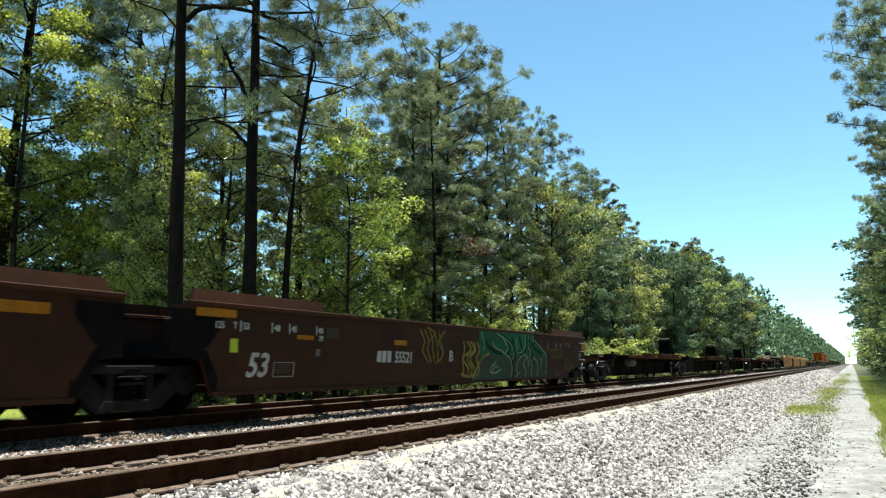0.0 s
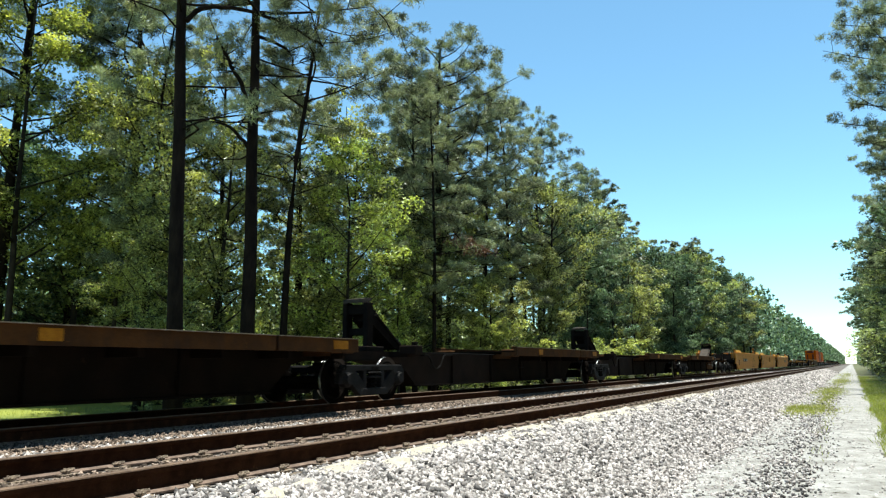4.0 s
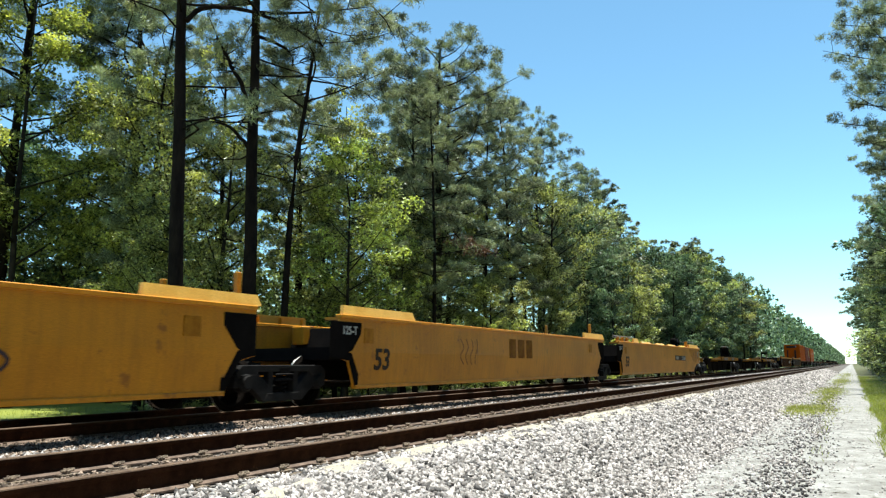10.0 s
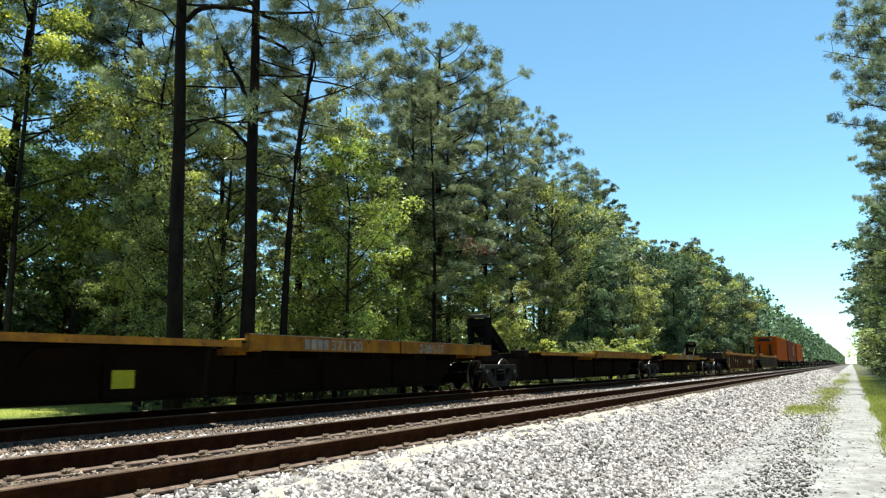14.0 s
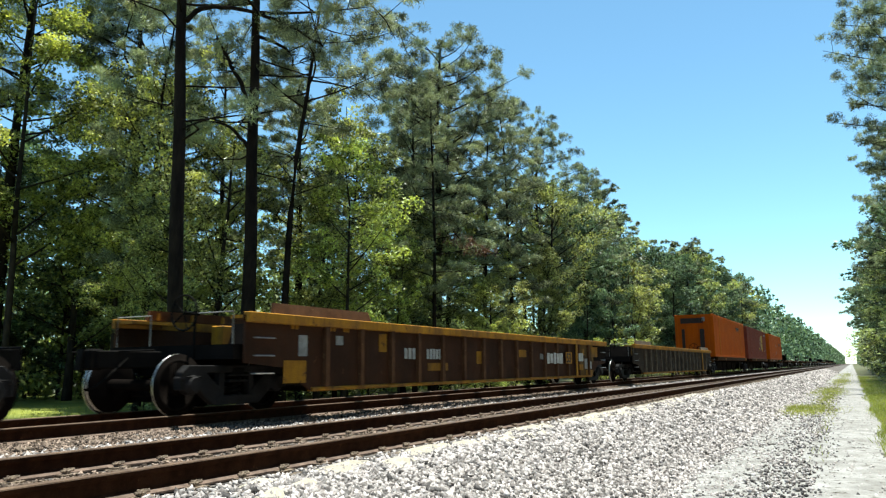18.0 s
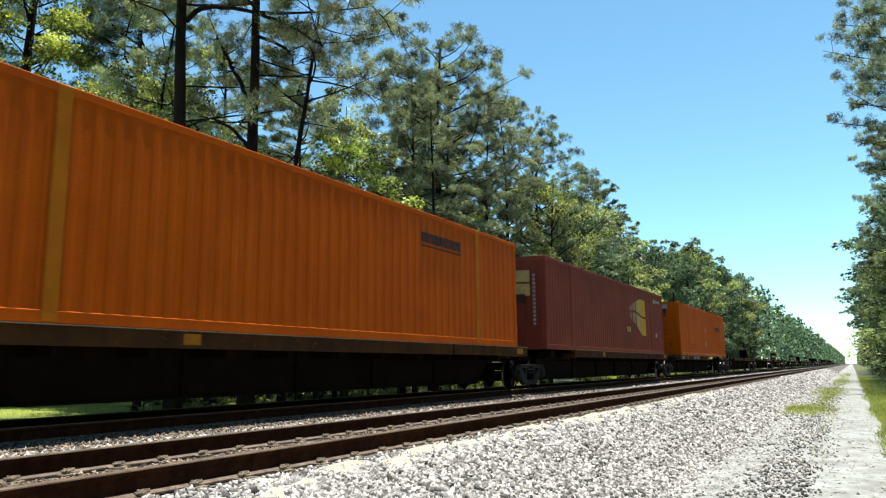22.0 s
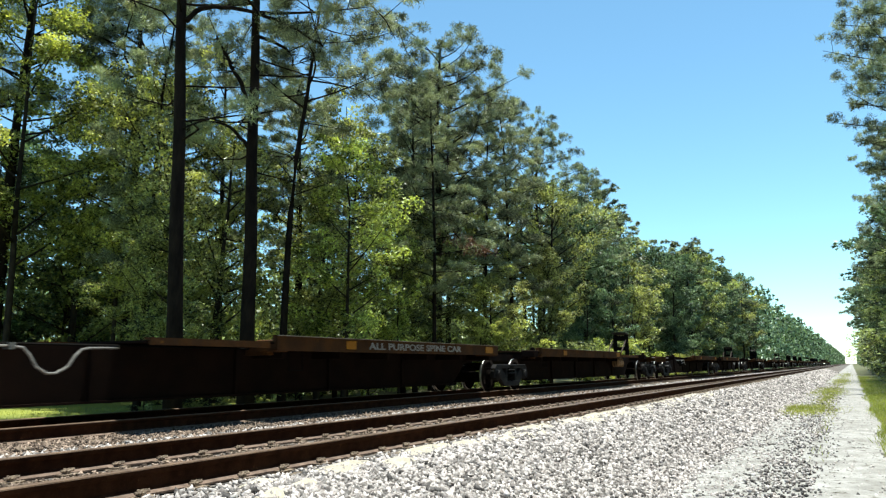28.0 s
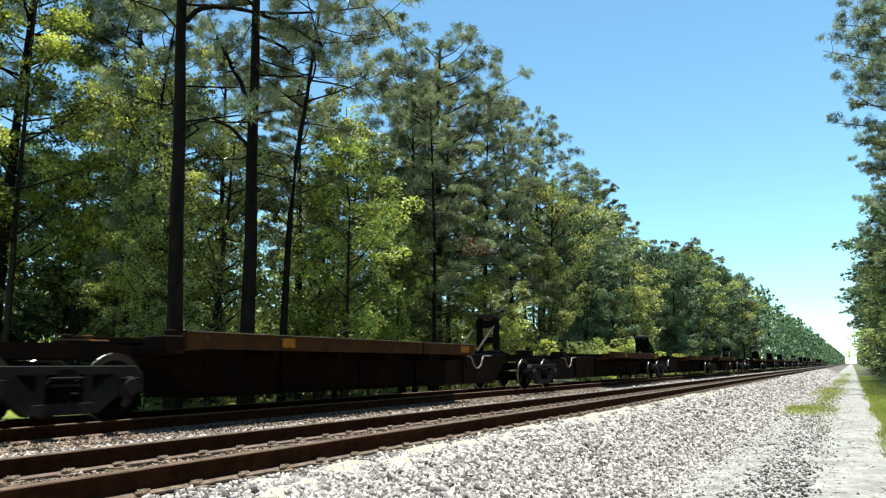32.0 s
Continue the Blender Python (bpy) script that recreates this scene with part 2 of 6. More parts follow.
M_SPINE_RED = surface("grimy_shade_brown_steel", (0.016, 0.0085, 0.0058), (0.010, 0.006, 0.0046), 2.0, 0.9, bump=0.15, worn=(0.038, 0.019, 0.012), worn_at=0.66, spec=.04)
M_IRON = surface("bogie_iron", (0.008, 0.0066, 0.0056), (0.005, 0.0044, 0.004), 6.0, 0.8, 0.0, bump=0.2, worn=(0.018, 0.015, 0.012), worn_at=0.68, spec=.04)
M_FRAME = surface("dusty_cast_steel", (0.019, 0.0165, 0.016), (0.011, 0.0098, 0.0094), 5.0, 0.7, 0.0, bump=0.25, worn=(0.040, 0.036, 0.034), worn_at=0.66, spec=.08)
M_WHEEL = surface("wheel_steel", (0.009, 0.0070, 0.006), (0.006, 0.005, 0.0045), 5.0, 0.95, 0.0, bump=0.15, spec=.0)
M_TREAD = surface("wheel_tread", (0.55, 0.53, 0.50), (0.38, 0.36, 0.34), 8.0, 0.35, 1.0, bump=0.02)
M_PALE = surface("pale_grey_paint", (0.34, 0.32, 0.29), (0.24, 0.22, 0.20), 6.0, 0.6, bump=0.08, worn=(0.14, 0.09, 0.06), spec=.08)
M_TANK = surface("dull_grey_tank", (0.15, 0.14, 0.125), (0.09, 0.083, 0.075), 6.0, 0.6, bump=0.08, worn=(0.07, 0.05, 0.04), spec=.15)
# pale colour stands for the sunlit highlight along the rail tops
M_LIP = surface("sunlit_top_edge", (0.30, 0.25, 0.19), (0.20, 0.155, 0.11), 5.0, 0.8, bump=0.1, worn=(0.12, 0.07, 0.04), spec=.1)
M_PIPE = surface("pipe_steel", (0.30, 0.27, 0.24), (0.18, 0.16, 0.14), 6.0, 0.4, 0.3, bump=0.1)
M_STRUT = surface("dusty_brown_strut", (0.060, 0.044, 0.034), (0.036, 0.028, 0.022), 4.0, 0.7, bump=0.1, spec=.1)
M_TAN = surface("tan_paint", (0.36, 0.22, 0.11), (0.28, 0.16, 0.08), 6.0, 0.5, bump=0.08, spec=.08)
M_BLACK = surface("black_paint_and_shade", (0.008, 0.007, 0.0065), (0.012, 0.010, 0.009), 3.0, 0.95, bump=0.08, worn=(0.020, 0.015, 0.012), worn_at=0.68, spec=.0)
M_WHITE = surface("white_stencil", (0.50, 0.48, 0.44), (0.36, 0.34, 0.31), 8.0, 0.7, bump=0.0, spec=.05)
M_LIMEP = surface("yellow_green_card", (0.52, 0.56, 0.05), (0.44, 0.48, 0.05), 8.0, 0.6, bump=0.0, spec=.08)
M_REFLECT = surface("orange_reflective_tape", (0.42, 0.17, 0.015), (0.32, 0.12, 0.012), 9.0, 0.45, bump=0.0, spec=.06)
M_ORANGE = surface("orange_container_paint", (0.47, 0.088, 0.003), (0.40, 0.072, 0.003), 0.8, 0.6, bump=0.04, worn=(0.22, 0.055, 0.006), worn_at=0.72, streak=0.16, spec=.05)
M_ORANGE_Y = surface("faded_orange_posts", (0.43, 0.135, 0.008), (0.36, 0.11, 0.008), 1.5, 0.6, bump=0.04, spec=.06)
M_MAROON = surface("maroon_container_paint", (0.205, 0.046, 0.026), (0.165, 0.037, 0.022), 0.8, 0.6, bump=0.04, worn=(0.145, 0.046, 0.030), worn_at=0.70, streak=0.18, spec=.05)
M_DECAL_Y = surface("yellow_decal", (0.52, 0.31, 0.015), (0.45, 0.26, 0.015), 3.0, 0.5, bump=0.0, spec=.06)
M_PANE_0 = surface("nearly_worn_off_decal", (0.17, 0.045, 0.03), (0.14, 0.035, 0.025), 3.0, 0.6, bump=0.0)
M_PANE_1 = surface("worn_cream_decal", (0.25, 0.13, 0.085), (0.20, 0.09, 0.06), 3.0, 0.6, bump=0.0)
M_PANE_2 = surface("faded_cream_decal", (0.29, 0.205, 0.12), (0.24, 0.165, 0.095), 3.0, 0.6, bump=0.0, spec=.06)
M_PANE_3 = surface("pale_yellow_decal", (0.43, 0.32, 0.12), (0.36, 0.265, 0.095), 3.0, 0.6, bump=0.0, spec=.06)
M_PANE_W = surface("cream_decal", (0.60, 0.52, 0.42), (0.52, 0.44, 0.34), 3.0, 0.6, bump=0.0)
M_DECAL_G = surface("grey_decal", (0.45, 0.42, 0.38), (0.36, 0.34, 0.31), 3.0, 0.5, bump=0.0, spec=.08)
M_DARK_DECAL = surface("dark_decal", (0.035, 0.025, 0.02), (0.05, 0.03, 0.025), 3.0, 0.5, bump=0.0, spec=.08)
M_DULL = surface("dirty_pinkish_paint", (0.150, 0.112, 0.098), (0.085, 0.062, 0.052), 5.0, 0.8, bump=0.0, worn=(0.05, 0.03, 0.022), worn_at=0.6, spec=.04)
M_INK = surface("blue_black_spray", (0.05, 0.035, 0.045), (0.08, 0.05, 0.05), 5.0, 0.6, bump=0.0, spec=.1)
M_SMUDGE = surface("faded_grey_spray", (0.105, 0.084, 0.062), (0.06, 0.046, 0.034), 3.0, 0.8, bump=0.0, spec=.04)
M_SMEAR = surface("rubbed_out_lettering", (0.27, 0.050, 0.004), (0.34, 0.066, 0.003), 9.0, 0.6, bump=0.0, spec=.05)
M_FADED = surface("faded_red_brown_mark", (0.17, 0.058, 0.008), (0.25, 0.10, 0.010), 5.0, 0.6, bump=0.0, spec=.05)
M_BLUE = surface("blue_grey_patch", (0.24, 0.27, 0.27), (0.18, 0.21, 0.21), 6.0, 0.5, bump=0.0, spec=.08)
M_GREEN = surface("green_spray_paint", (0.006, 0.125, 0.042), (0.004, 0.058, 0.025), 0.9, 0.5, bump=0.03, spec=.1)
M_GREEN2 = surface("thin_grey_green_spray", (0.032, 0.070, 0.040), (0.045, 0.048, 0.032), 1.2, 0.6, bump=0.03, spec=.06)
M_DARK_GREEN = surface("blackish_green_spray", (0.003, 0.016, 0.008), (0.004, 0.026, 0.012), 2.0, 0.6, bump=0.0, spec=.05)
M_SPRAY_Y = surface("yellow_spray_paint", (0.26, 0.22, 0.03), (0.17, 0.14, 0.04), 3.0, 0.6, bump=0.0, spec=.1)
M_SPRAY_OLD = surface("faded_olive_spray", (0.135, 0.098, 0.022), (0.085, 0.060, 0.022), 3.0, 0.7, bump=0.0, spec=.05)
M_SPRAY_G = surface("pale_green_spray_lines", (0.24, 0.31, 0.23), (0.15, 0.21, 0.15), 3.0, 0.6, bump=0.0, spec=.1)


# ---- ground, ballast, road ----
def strip(name, cols, y0, y1, material, kind="structure", wob=0.0, label="", category="", seed=1):
    """A long sheet along y: columns of (x, z), finer near the camera."""
    ys = [y0]
    while ys[-1] < y1:
        ys.append(min(y1, ys[-1] + max(0.5, abs(ys[-1]) * 0.08)))
    v, f = [], []
    for y in ys:
        for x, z in cols:
            v.append((x, y, z + wob * noise.noise((x * 0.9, y * 0.5, seed))))
    n = len(cols)
    for i in range(len(ys) - 1):
        for k in range(n - 1):
            a = i * n + k
            f.append((a, a + 1, a + n + 1, a + n))
    ob = new(name, raw_mesh(name, v, f, material, True))
    return tagged(ob, label, category, kind=kind)


def spread(a, b, n):
    return [a + (b - a) * i / n for i in range(n + 1)]


ground_cols = [(-2500, -0.9), (-300, -0.85), (-80, -0.8), (-45, -0.8)] + [(x, -0.80) for x in spread(-40, -13, 30)] + [(-12, -0.85), (-7, -0.95), (-2, -0.82)] + [(x, -0.74) for x in spread(-0.5, 6, 14)] + [(9, -0.7), (20, -0.6), (60, -0.5), (300, -0.6), (2500, -0.8)]
ground = strip("ground", ground_cols, -60, 3500, M_EARTH, wob=0.07, label="leaf-littered brown woodland floor beside the railway", category="ground")
lawn_cols = [(x, -0.755) for x in spread(-46, -12.6, 26)]
lawn = strip("lawn", lawn_cols, 1, 27, M_LAWN, wob=0.05, label="sunlit mown green grass behind the tracks", category="grass", seed=3)

BED = [(-13.0, -0.80), (-12.4, -0.70), (-11.8, -0.45), (-11.1, -0.205), (-10.7, -0.185), (-9.9, -0.165), (-9.0, -0.165), (-8.1, -0.175), (-7.7, -0.22),
       (-7.2, -0.26), (-6.8, -0.225), (-6.5, -0.20), (-5.9, -0.195), (-5.2, -0.195), (-4.6, -0.195), (-4.0, -0.20), (-3.65, -0.21), (-3.3, -0.29), (-2.8, -0.45), (-2.3, -0.61), (-1.9, -0.71), (-1.7, -0.745)]
strip("ballast_bed", BED, -12, 3000, M_BALLAST, wob=0.015, label="crushed stone ballast bed under two tracks, darkened for shade between stones", category="ballast", seed=5)
road_cols = [(-2.25, -0.72)] + [(x, -0.700 + 0.012 * math.cos(x * 4)) for x in spread(-2.1, 0.25, 16)] + [(0.5, -0.745)]
road = strip("road", road_cols, -12, 3000, M_ROAD, wob=0.012, label="pale dusty gravel access road beside the track", category="road", seed=7)


def bed_z(x):
    return np.interp(x, [c[0] for c in BED], [c[1] for c in BED])


# crushed stones: angular chips in one mesh
CHIP_V = np.array([(1, 0, 0), (-1, 0, 0), (0, 1, 0), (0, -1, 0), (0, 0, 1), (0, 0, -1)], float)
CHIP_F = np.array([(0, 2, 4), (2, 1, 4), (1, 3, 4), (3, 0, 4), (2, 0, 5), (1, 2, 5), (3, 1, 5), (0, 3, 5)])


def stones(name, pos, size, rng, material, label, category):
    n = len(pos)
    q = rng.normal(size=(n, 4))
    q /= np.linalg.norm(q, axis=1)[:, None]
    w, x, y, z = q.T
    rot = np.stack([1 - 2 * (y * y + z * z), 2 * (x * y - z * w), 2 * (x * z + y * w), 2 * (x * y + z * w), 1 - 2 * (x * x + z * z), 2 * (y * z - x * w), 2 * (x * z - y * w), 2 * (y * z + x * w), 1 - 2 * (x * x + y * y)], 1).reshape(n, 3, 3)
    shape = (CHIP_V[None] * rng.uniform(0.7, 1.3, (n, 6, 1)) + rng.uniform(-.28, .28, (n, 6, 3))) * rng.uniform(0.65, 1.25, (n, 1, 3)) * (size / 2)[:, None, None]
    v = np.einsum("nij,nkj->nki", rot, shape) + pos[:, None, :]
    f = (CHIP_F[None] + 6 * np.arange(n)[:, None, None]).reshape(-1, 3)
    return tagged(new(name, raw_mesh(name, v.reshape(-1, 3), f, material, True)), label, category, kind="stuff")


rng = np.random.default_rng(11)


def scatter(n, x0, x1, y0, y1, power):
    """Points thicker towards the near end."""
    y = y0 * (y1 / y0) ** (rng.random(n) ** power)
    x = rng.uniform(x0, x1, n)
    return x, y


groups = []
for n, x0, x1, y0, y1, s0, s1 in ((22000, -4.0, -1.8, 4.2, 16, .045, .088), (10000, -3.95, -1.8, 16, 50, .07, .125), (4000, -3.95, -1.8, 50, 130, .13, .22), (3600, -4.3, -3.2, 2.2, 12, .035, .07), (15000, -7.82, -6.1, 3.0, 30, .036, .074), (2500, -7.85, -6.1, 30, 90, .09, .16)):
    x, y = scatter(n, x0, x1, y0, y1, 1.0)
    s = rng.uniform(s0, s1, n)
    groups.append((np.stack([x, y, bed_z(x) + s * 0.12], 1), s))
for n, y0, y1, s0, s1 in ((5200, 4.6, 20, .035, .07), (2600, 20, 60, .05, .10)):
    x, y = scatter(n, 0, 1, y0, y1, 1.0)
    x = -2.15 + 1.5 * rng.random(n) ** 2.2 + .16 * np.sin(y * .8)
    s = rng.uniform(s0, s1, n)
    groups.append((np.stack([x, y, np.full(n, -.703) + s * .14], 1), s))
n = 5000
x = rng.uniform(-4.0, -1.8, n)
s = rng.uniform(.05, .10, n)
groups.append((np.stack([x, rng.uniform(-11, 4.3, n), bed_z(x) + s * .12], 1), s))
stones("ballast_stones", np.concatenate([g[0] for g in groups]), np.concatenate([g[1] for g in groups]), rng, M_STONE, "loose angular pale grey crushed ballast stones", "ballast")
# brown stones by the rails: rust tone plus the train's shade in their colour
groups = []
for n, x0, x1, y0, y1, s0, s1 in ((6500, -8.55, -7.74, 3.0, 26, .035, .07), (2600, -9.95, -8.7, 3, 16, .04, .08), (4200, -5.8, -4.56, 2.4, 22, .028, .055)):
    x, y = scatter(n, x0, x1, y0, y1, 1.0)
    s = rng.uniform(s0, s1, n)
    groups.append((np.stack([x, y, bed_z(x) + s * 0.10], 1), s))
stones("track_stones", np.concatenate([g[0] for g in groups]), np.concatenate([g[1] for g in groups]), rng, M_STONE_RUST_SHADE, "brown ballast stones beside the rails, rust and train shade in their colour", "ballast")
v, f = [], []
for i in range(60):
    py = 2.6 + .36 * i + rng.uniform(-.2, .2)
    px, r = -3.92 + rng.uniform(-.18, .30), rng.uniform(.12, .34) * (1 + py / 50)
    o = len(v)
    v.append((px, py, bed_z(px) + .065))
    for k in range(14):
        a = k * math.tau / 14
        q = r * rng.uniform(.7, 1.3)
        v.append((px + .62 * q * math.cos(a), py + 1.25 * q * math.sin(a), bed_z(px + .62 * q * math.cos(a)) + .004))
    f += [(o, o + 1 + k, o + 1 + (k + 1) % 14) for k in range(14)]
tagged(new("sand_patches", raw_mesh("sand_patches", v, f, M_SAND, True)), "low patches of pale sand among the ballast", "sand", kind="stuff")
x, y = scatter(5000, -2.2, 0.3, 6.0, 45, 1.0)
s = rng.uniform(.014, .05, 5000)
stones("road_pebbles", np.stack([x, y, np.full(5000, -0.704) + s * 0.15], 1), s, rng, M_STONE, "small pale pebbles strewn on the gravel road", "pebbles")


# ---- tracks ----
RAIL = [(-.076, -.186), (.076, -.186), (.076, -.174), (.03, -.158), (.010, -.135), (.010, -.055), (.034, -.040), (.037, -.012), (-.037, -.012), (-.034, -.040), (-.010, -.055), (-.010, -.135), (-.03, -.158), (-.076, -.174)]
CAP = [(-.037, -.012), (.037, -.012), (.034, -.004), (.024, 0.0), (-.024, 0.0), (-.034, -.004)]


def track(cx, cz, label):
    tr = tagged(new("railway_track"), label, "track", group="parallel railway tracks", kind="structure")
    tr.location = (cx, 0, cz)
    for side in (-1, 1):
        x = side * GAUGE / 2
        bm = B()
        sweep_y(bm, [(x + a, b) for a, b in RAIL], -14, 2600)
        r = part("rail", bm, M_RAIL, tr, "rust-brown steel rail with dark web")
        bm = B()
        sweep_y(bm, [(x + a, b + .0005) for a, b in CAP], -14, 2600)
        part("running_surface", bm, M_HEAD, r, "worn bright rail head")
        bm = B()
        sweep_y(bm, [(x - .077, -.187), (x + .077, -.187), (x + .077, -.172), (x + .028, -.155), (x - .028, -.155), (x - .077, -.172)], -14, 2600)
        part("rail_foot", bm, M_DUST, r, "dust-covered tan rail foot")
    return tr


near_track = track(NEAR_X, 0.0, "rusty rail track on pale ballast beside the road")
far_track = track(FAR_X, FAR_Z, "rail track on pale ballast that the train runs on")
bm = B()
box(bm, 0, 0, 0, 2.6, .23, .17, .012)
TIE_MESH = finish(bm, "tie", M_TIE)
bm = B()
box(bm, 0, 0, -.182, .34, .17, .016)
for sx in (-1, 1):
    box(bm, sx * .112, .0, -.160, .030, .045, .034, .006)
    tube(bm, [(sx * .108, -.062, -.146), (sx * .112, .058, -.146), (sx * .090, .075, -.141), (sx * .062, .055, -.143), (sx * .060, .010, -.149), (sx * .082, -.012, -.137), (sx * .132, -.022, -.139), (sx * .142, -.048, -.147), (sx * .122, -.066, -.150)], .0095, 6)
CLIP_MESH = finish(bm, "rail_clip", M_CLIP)
bm = B()
box(bm, 0, 0, -.182, .36, .19, .018)
for sx in (-1, 1):
    box(bm, sx * .10, .04, -.165, .03, .03, .035)
    box(bm, sx * .13, -.05, -.168, .03, .03, .03)
SPIKE_MESH = finish(bm, "tie_plate", M_CLIP)
trng = random.Random(4)
for tr, cz, plate, name in ((near_track, 0.0, CLIP_MESH, "rail_clip"), (far_track, FAR_Z, SPIKE_MESH, "tie_plate")):
    for i in range(-24, 110):
        y = 1.1 + i * TIE_STEP + trng.uniform(-.02, .02)
        part("tie", TIE_MESH, None, tr, at=pose(trng.uniform(-.03, .03), y, -.277 + trng.uniform(-.004, .006), 0, 0, trng.uniform(-.7, .7)))
        for side in (-1, 1):
            part(name, plate, None, tr, at=pose(side * GAUGE / 2, y, 0.0))
    bm = B()
    for i in range(110, 420):
        y = 1.1 + i * TIE_STEP
        for side in (-1, 1):
            box(bm, side * GAUGE / 2, y, -.17, .32, .16, .04)
    tagged(part("distant_tie_plates", bm, M_CLIP, tr), kind="stuff")


# ---- trees ----
def unit(a):
    return a / (np.linalg.norm(a, axis=-1, keepdims=True) + 1e-9)


def leaf_blades(c, length, width, rg, up=0.6, along=None):
    """One pointed blade for every centre."""
    n = len(c)
    nrm = unit(rg.normal(size=(n, 3)) + np.array([0, 0, up]))
    u = unit(np.cross(nrm, rg.normal(size=(n, 3)))) if along is None else along
    w = unit(np.cross(nrm, u))
    l, b = (length * rg.uniform(.6, 1.35, n))[:, None] / 2, (width * rg.uniform(.6, 1.3, n))[:, None] / 2
    v = np.stack([c + w * b - u * l * .7, c + u * l, c - w * b - u * l * .7], 1)
    return v.reshape(-1, 3), np.arange(3 * n).reshape(n, 3)


def trunk_mesh(name, spine, radii, limbs, material):
    bm = B()
    tube(bm, spine, radii, 9)
    for pts, rr in limbs:
        tube(bm, pts, rr, 5 if len(pts) > 3 else 3)
    return finish(bm, name, material, True)


def pine_parts(seed, h, base, reach, tr, limbs=26, clouds=4, tufts=11, per=50, lean=0.0, blade=.20, thin=.125, fork=False, snags=0):
    """A pine: winding limbs that fork, each fork ending in a flattened cloud of needle tufts."""
    rg = np.random.default_rng(seed)
    zs = np.linspace(0, 1, 9)
    bend = np.cumsum(rg.normal(0, .10, (9, 2)), 0) * np.linspace(0, 1, 9)[:, None]
    spine = [(bend[i, 0] + lean * z * z * h, bend[i, 1], z * h) for i, z in enumerate(zs)]
    spine[0] = (spine[0][0], spine[0][1], -0.4)
    radii = [tr * (1.18 if i == 0 else 1 - .78 * z) for i, z in enumerate(zs)]
    out, cs, al = [], [], []

    def cloud(c, size):
        for j in range(tufts):
            o = unit(rg.normal(size=3)) * rg.uniform(.25, 1.0) * size * np.array([1, 1, .55])
            rad = rg.uniform(.18, .30)
            dirs = unit(rg.normal(size=(per, 3)) + np.array([0, 0, .45]) + unit(o) * .5)
            cs.append(c + o + dirs * rad * rg.uniform(.25, 1.0, (per, 1)))
            al.append(unit(dirs + rg.normal(0, .55, (per, 3))))

    for k in range(limbs):
        f = base + (0.98 - base) * (k + rg.random()) / limbs
        az = k * 2.4 + rg.normal(0, .4)
        rel = (f - base) / (1 - base)
        ln = reach * np.interp(rel, [0, .2, .5, .8, 1], (.62, .95, 1.1, 1.08, .62) if fork else (.70, 1.0, 1.0, .80, .45)) * rg.uniform(.6, 1.15)
        p0 = np.array([np.interp(f, zs, [s[0] for s in spine]), np.interp(f, zs, [s[1] for s in spine]), f * h])
        d = np.array([math.cos(az), math.sin(az), rg.uniform(-.05, .35) + (.35 if fork else .7) * rel ** 2])
        side = np.array([-d[1], d[0], 0]) * rg.normal(0, .16)
        sag = rg.uniform(-.15, .35) * ln

        def at(q):
            return p0 + d * ln * q + side * ln * math.sin(q * 3.1) + np.array([0, 0, sag * (q * q - .6 * q)])
        r0 = tr * .24 * (1 - .6 * rel) + .014
        out.append(([at(q) for q in (0, .2, .4, .6, .8, 1)], [r0, r0 * .85, r0 * .7, r0 * .52, r0 * .36, r0 * .2]))
        for j in range(clouds):
            q = .42 + .58 * (j + .3 + .7 * rg.random()) / clouds
            e = at(q)
            w = np.array([-d[1], d[0], 0]) * (1 if j % 2 else -1) * rg.uniform(.15, .45) * ln ** .7 + np.array([0, 0, rg.uniform(.05, .45)])
            if q > .93:
                w = w * .25
            out.append(([e, e + w * .6, e + w], [r0 * .3, r0 * .22, r0 * .12]))
            cloud(e + w, rg.uniform(.30, .56) * (reach / 3.2) ** .5)
    for k in range(snags):
        f = base * rg.uniform(.55, 1.0)
        az, ln = rg.uniform(0, 6.28), rg.uniform(1.0, 2.8)
        p0 = np.array([np.interp(f, zs, [s[0] for s in spine]), np.interp(f, zs, [s[1] for s in spine]), f * h])
        d = np.array([math.cos(az), math.sin(az), rg.uniform(-.25, .5)])
        w = np.array([-d[1], d[0], .4]) * ln * rg.uniform(-.22, .22)
        out.append(([p0, p0 + d * ln * .35 + w, p0 + d * ln * .7 + w * .4, p0 + d * ln - w * .5], [.030, .024, .016, .007]))
        if k % 2:
            cloud(p0 + d * ln - w * .5, .45)
    for j in range(4):
        cloud(np.array(spine[-1]) - np.array([0, 0, .35 * j]) + rg.normal(0, .2, 3), .5)
    c, a = np.concatenate(cs), np.concatenate(al)
    v, f = leaf_blades(c, blade, blade * thin, rg, .9, a)
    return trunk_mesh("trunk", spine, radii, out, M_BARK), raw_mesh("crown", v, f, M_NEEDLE)


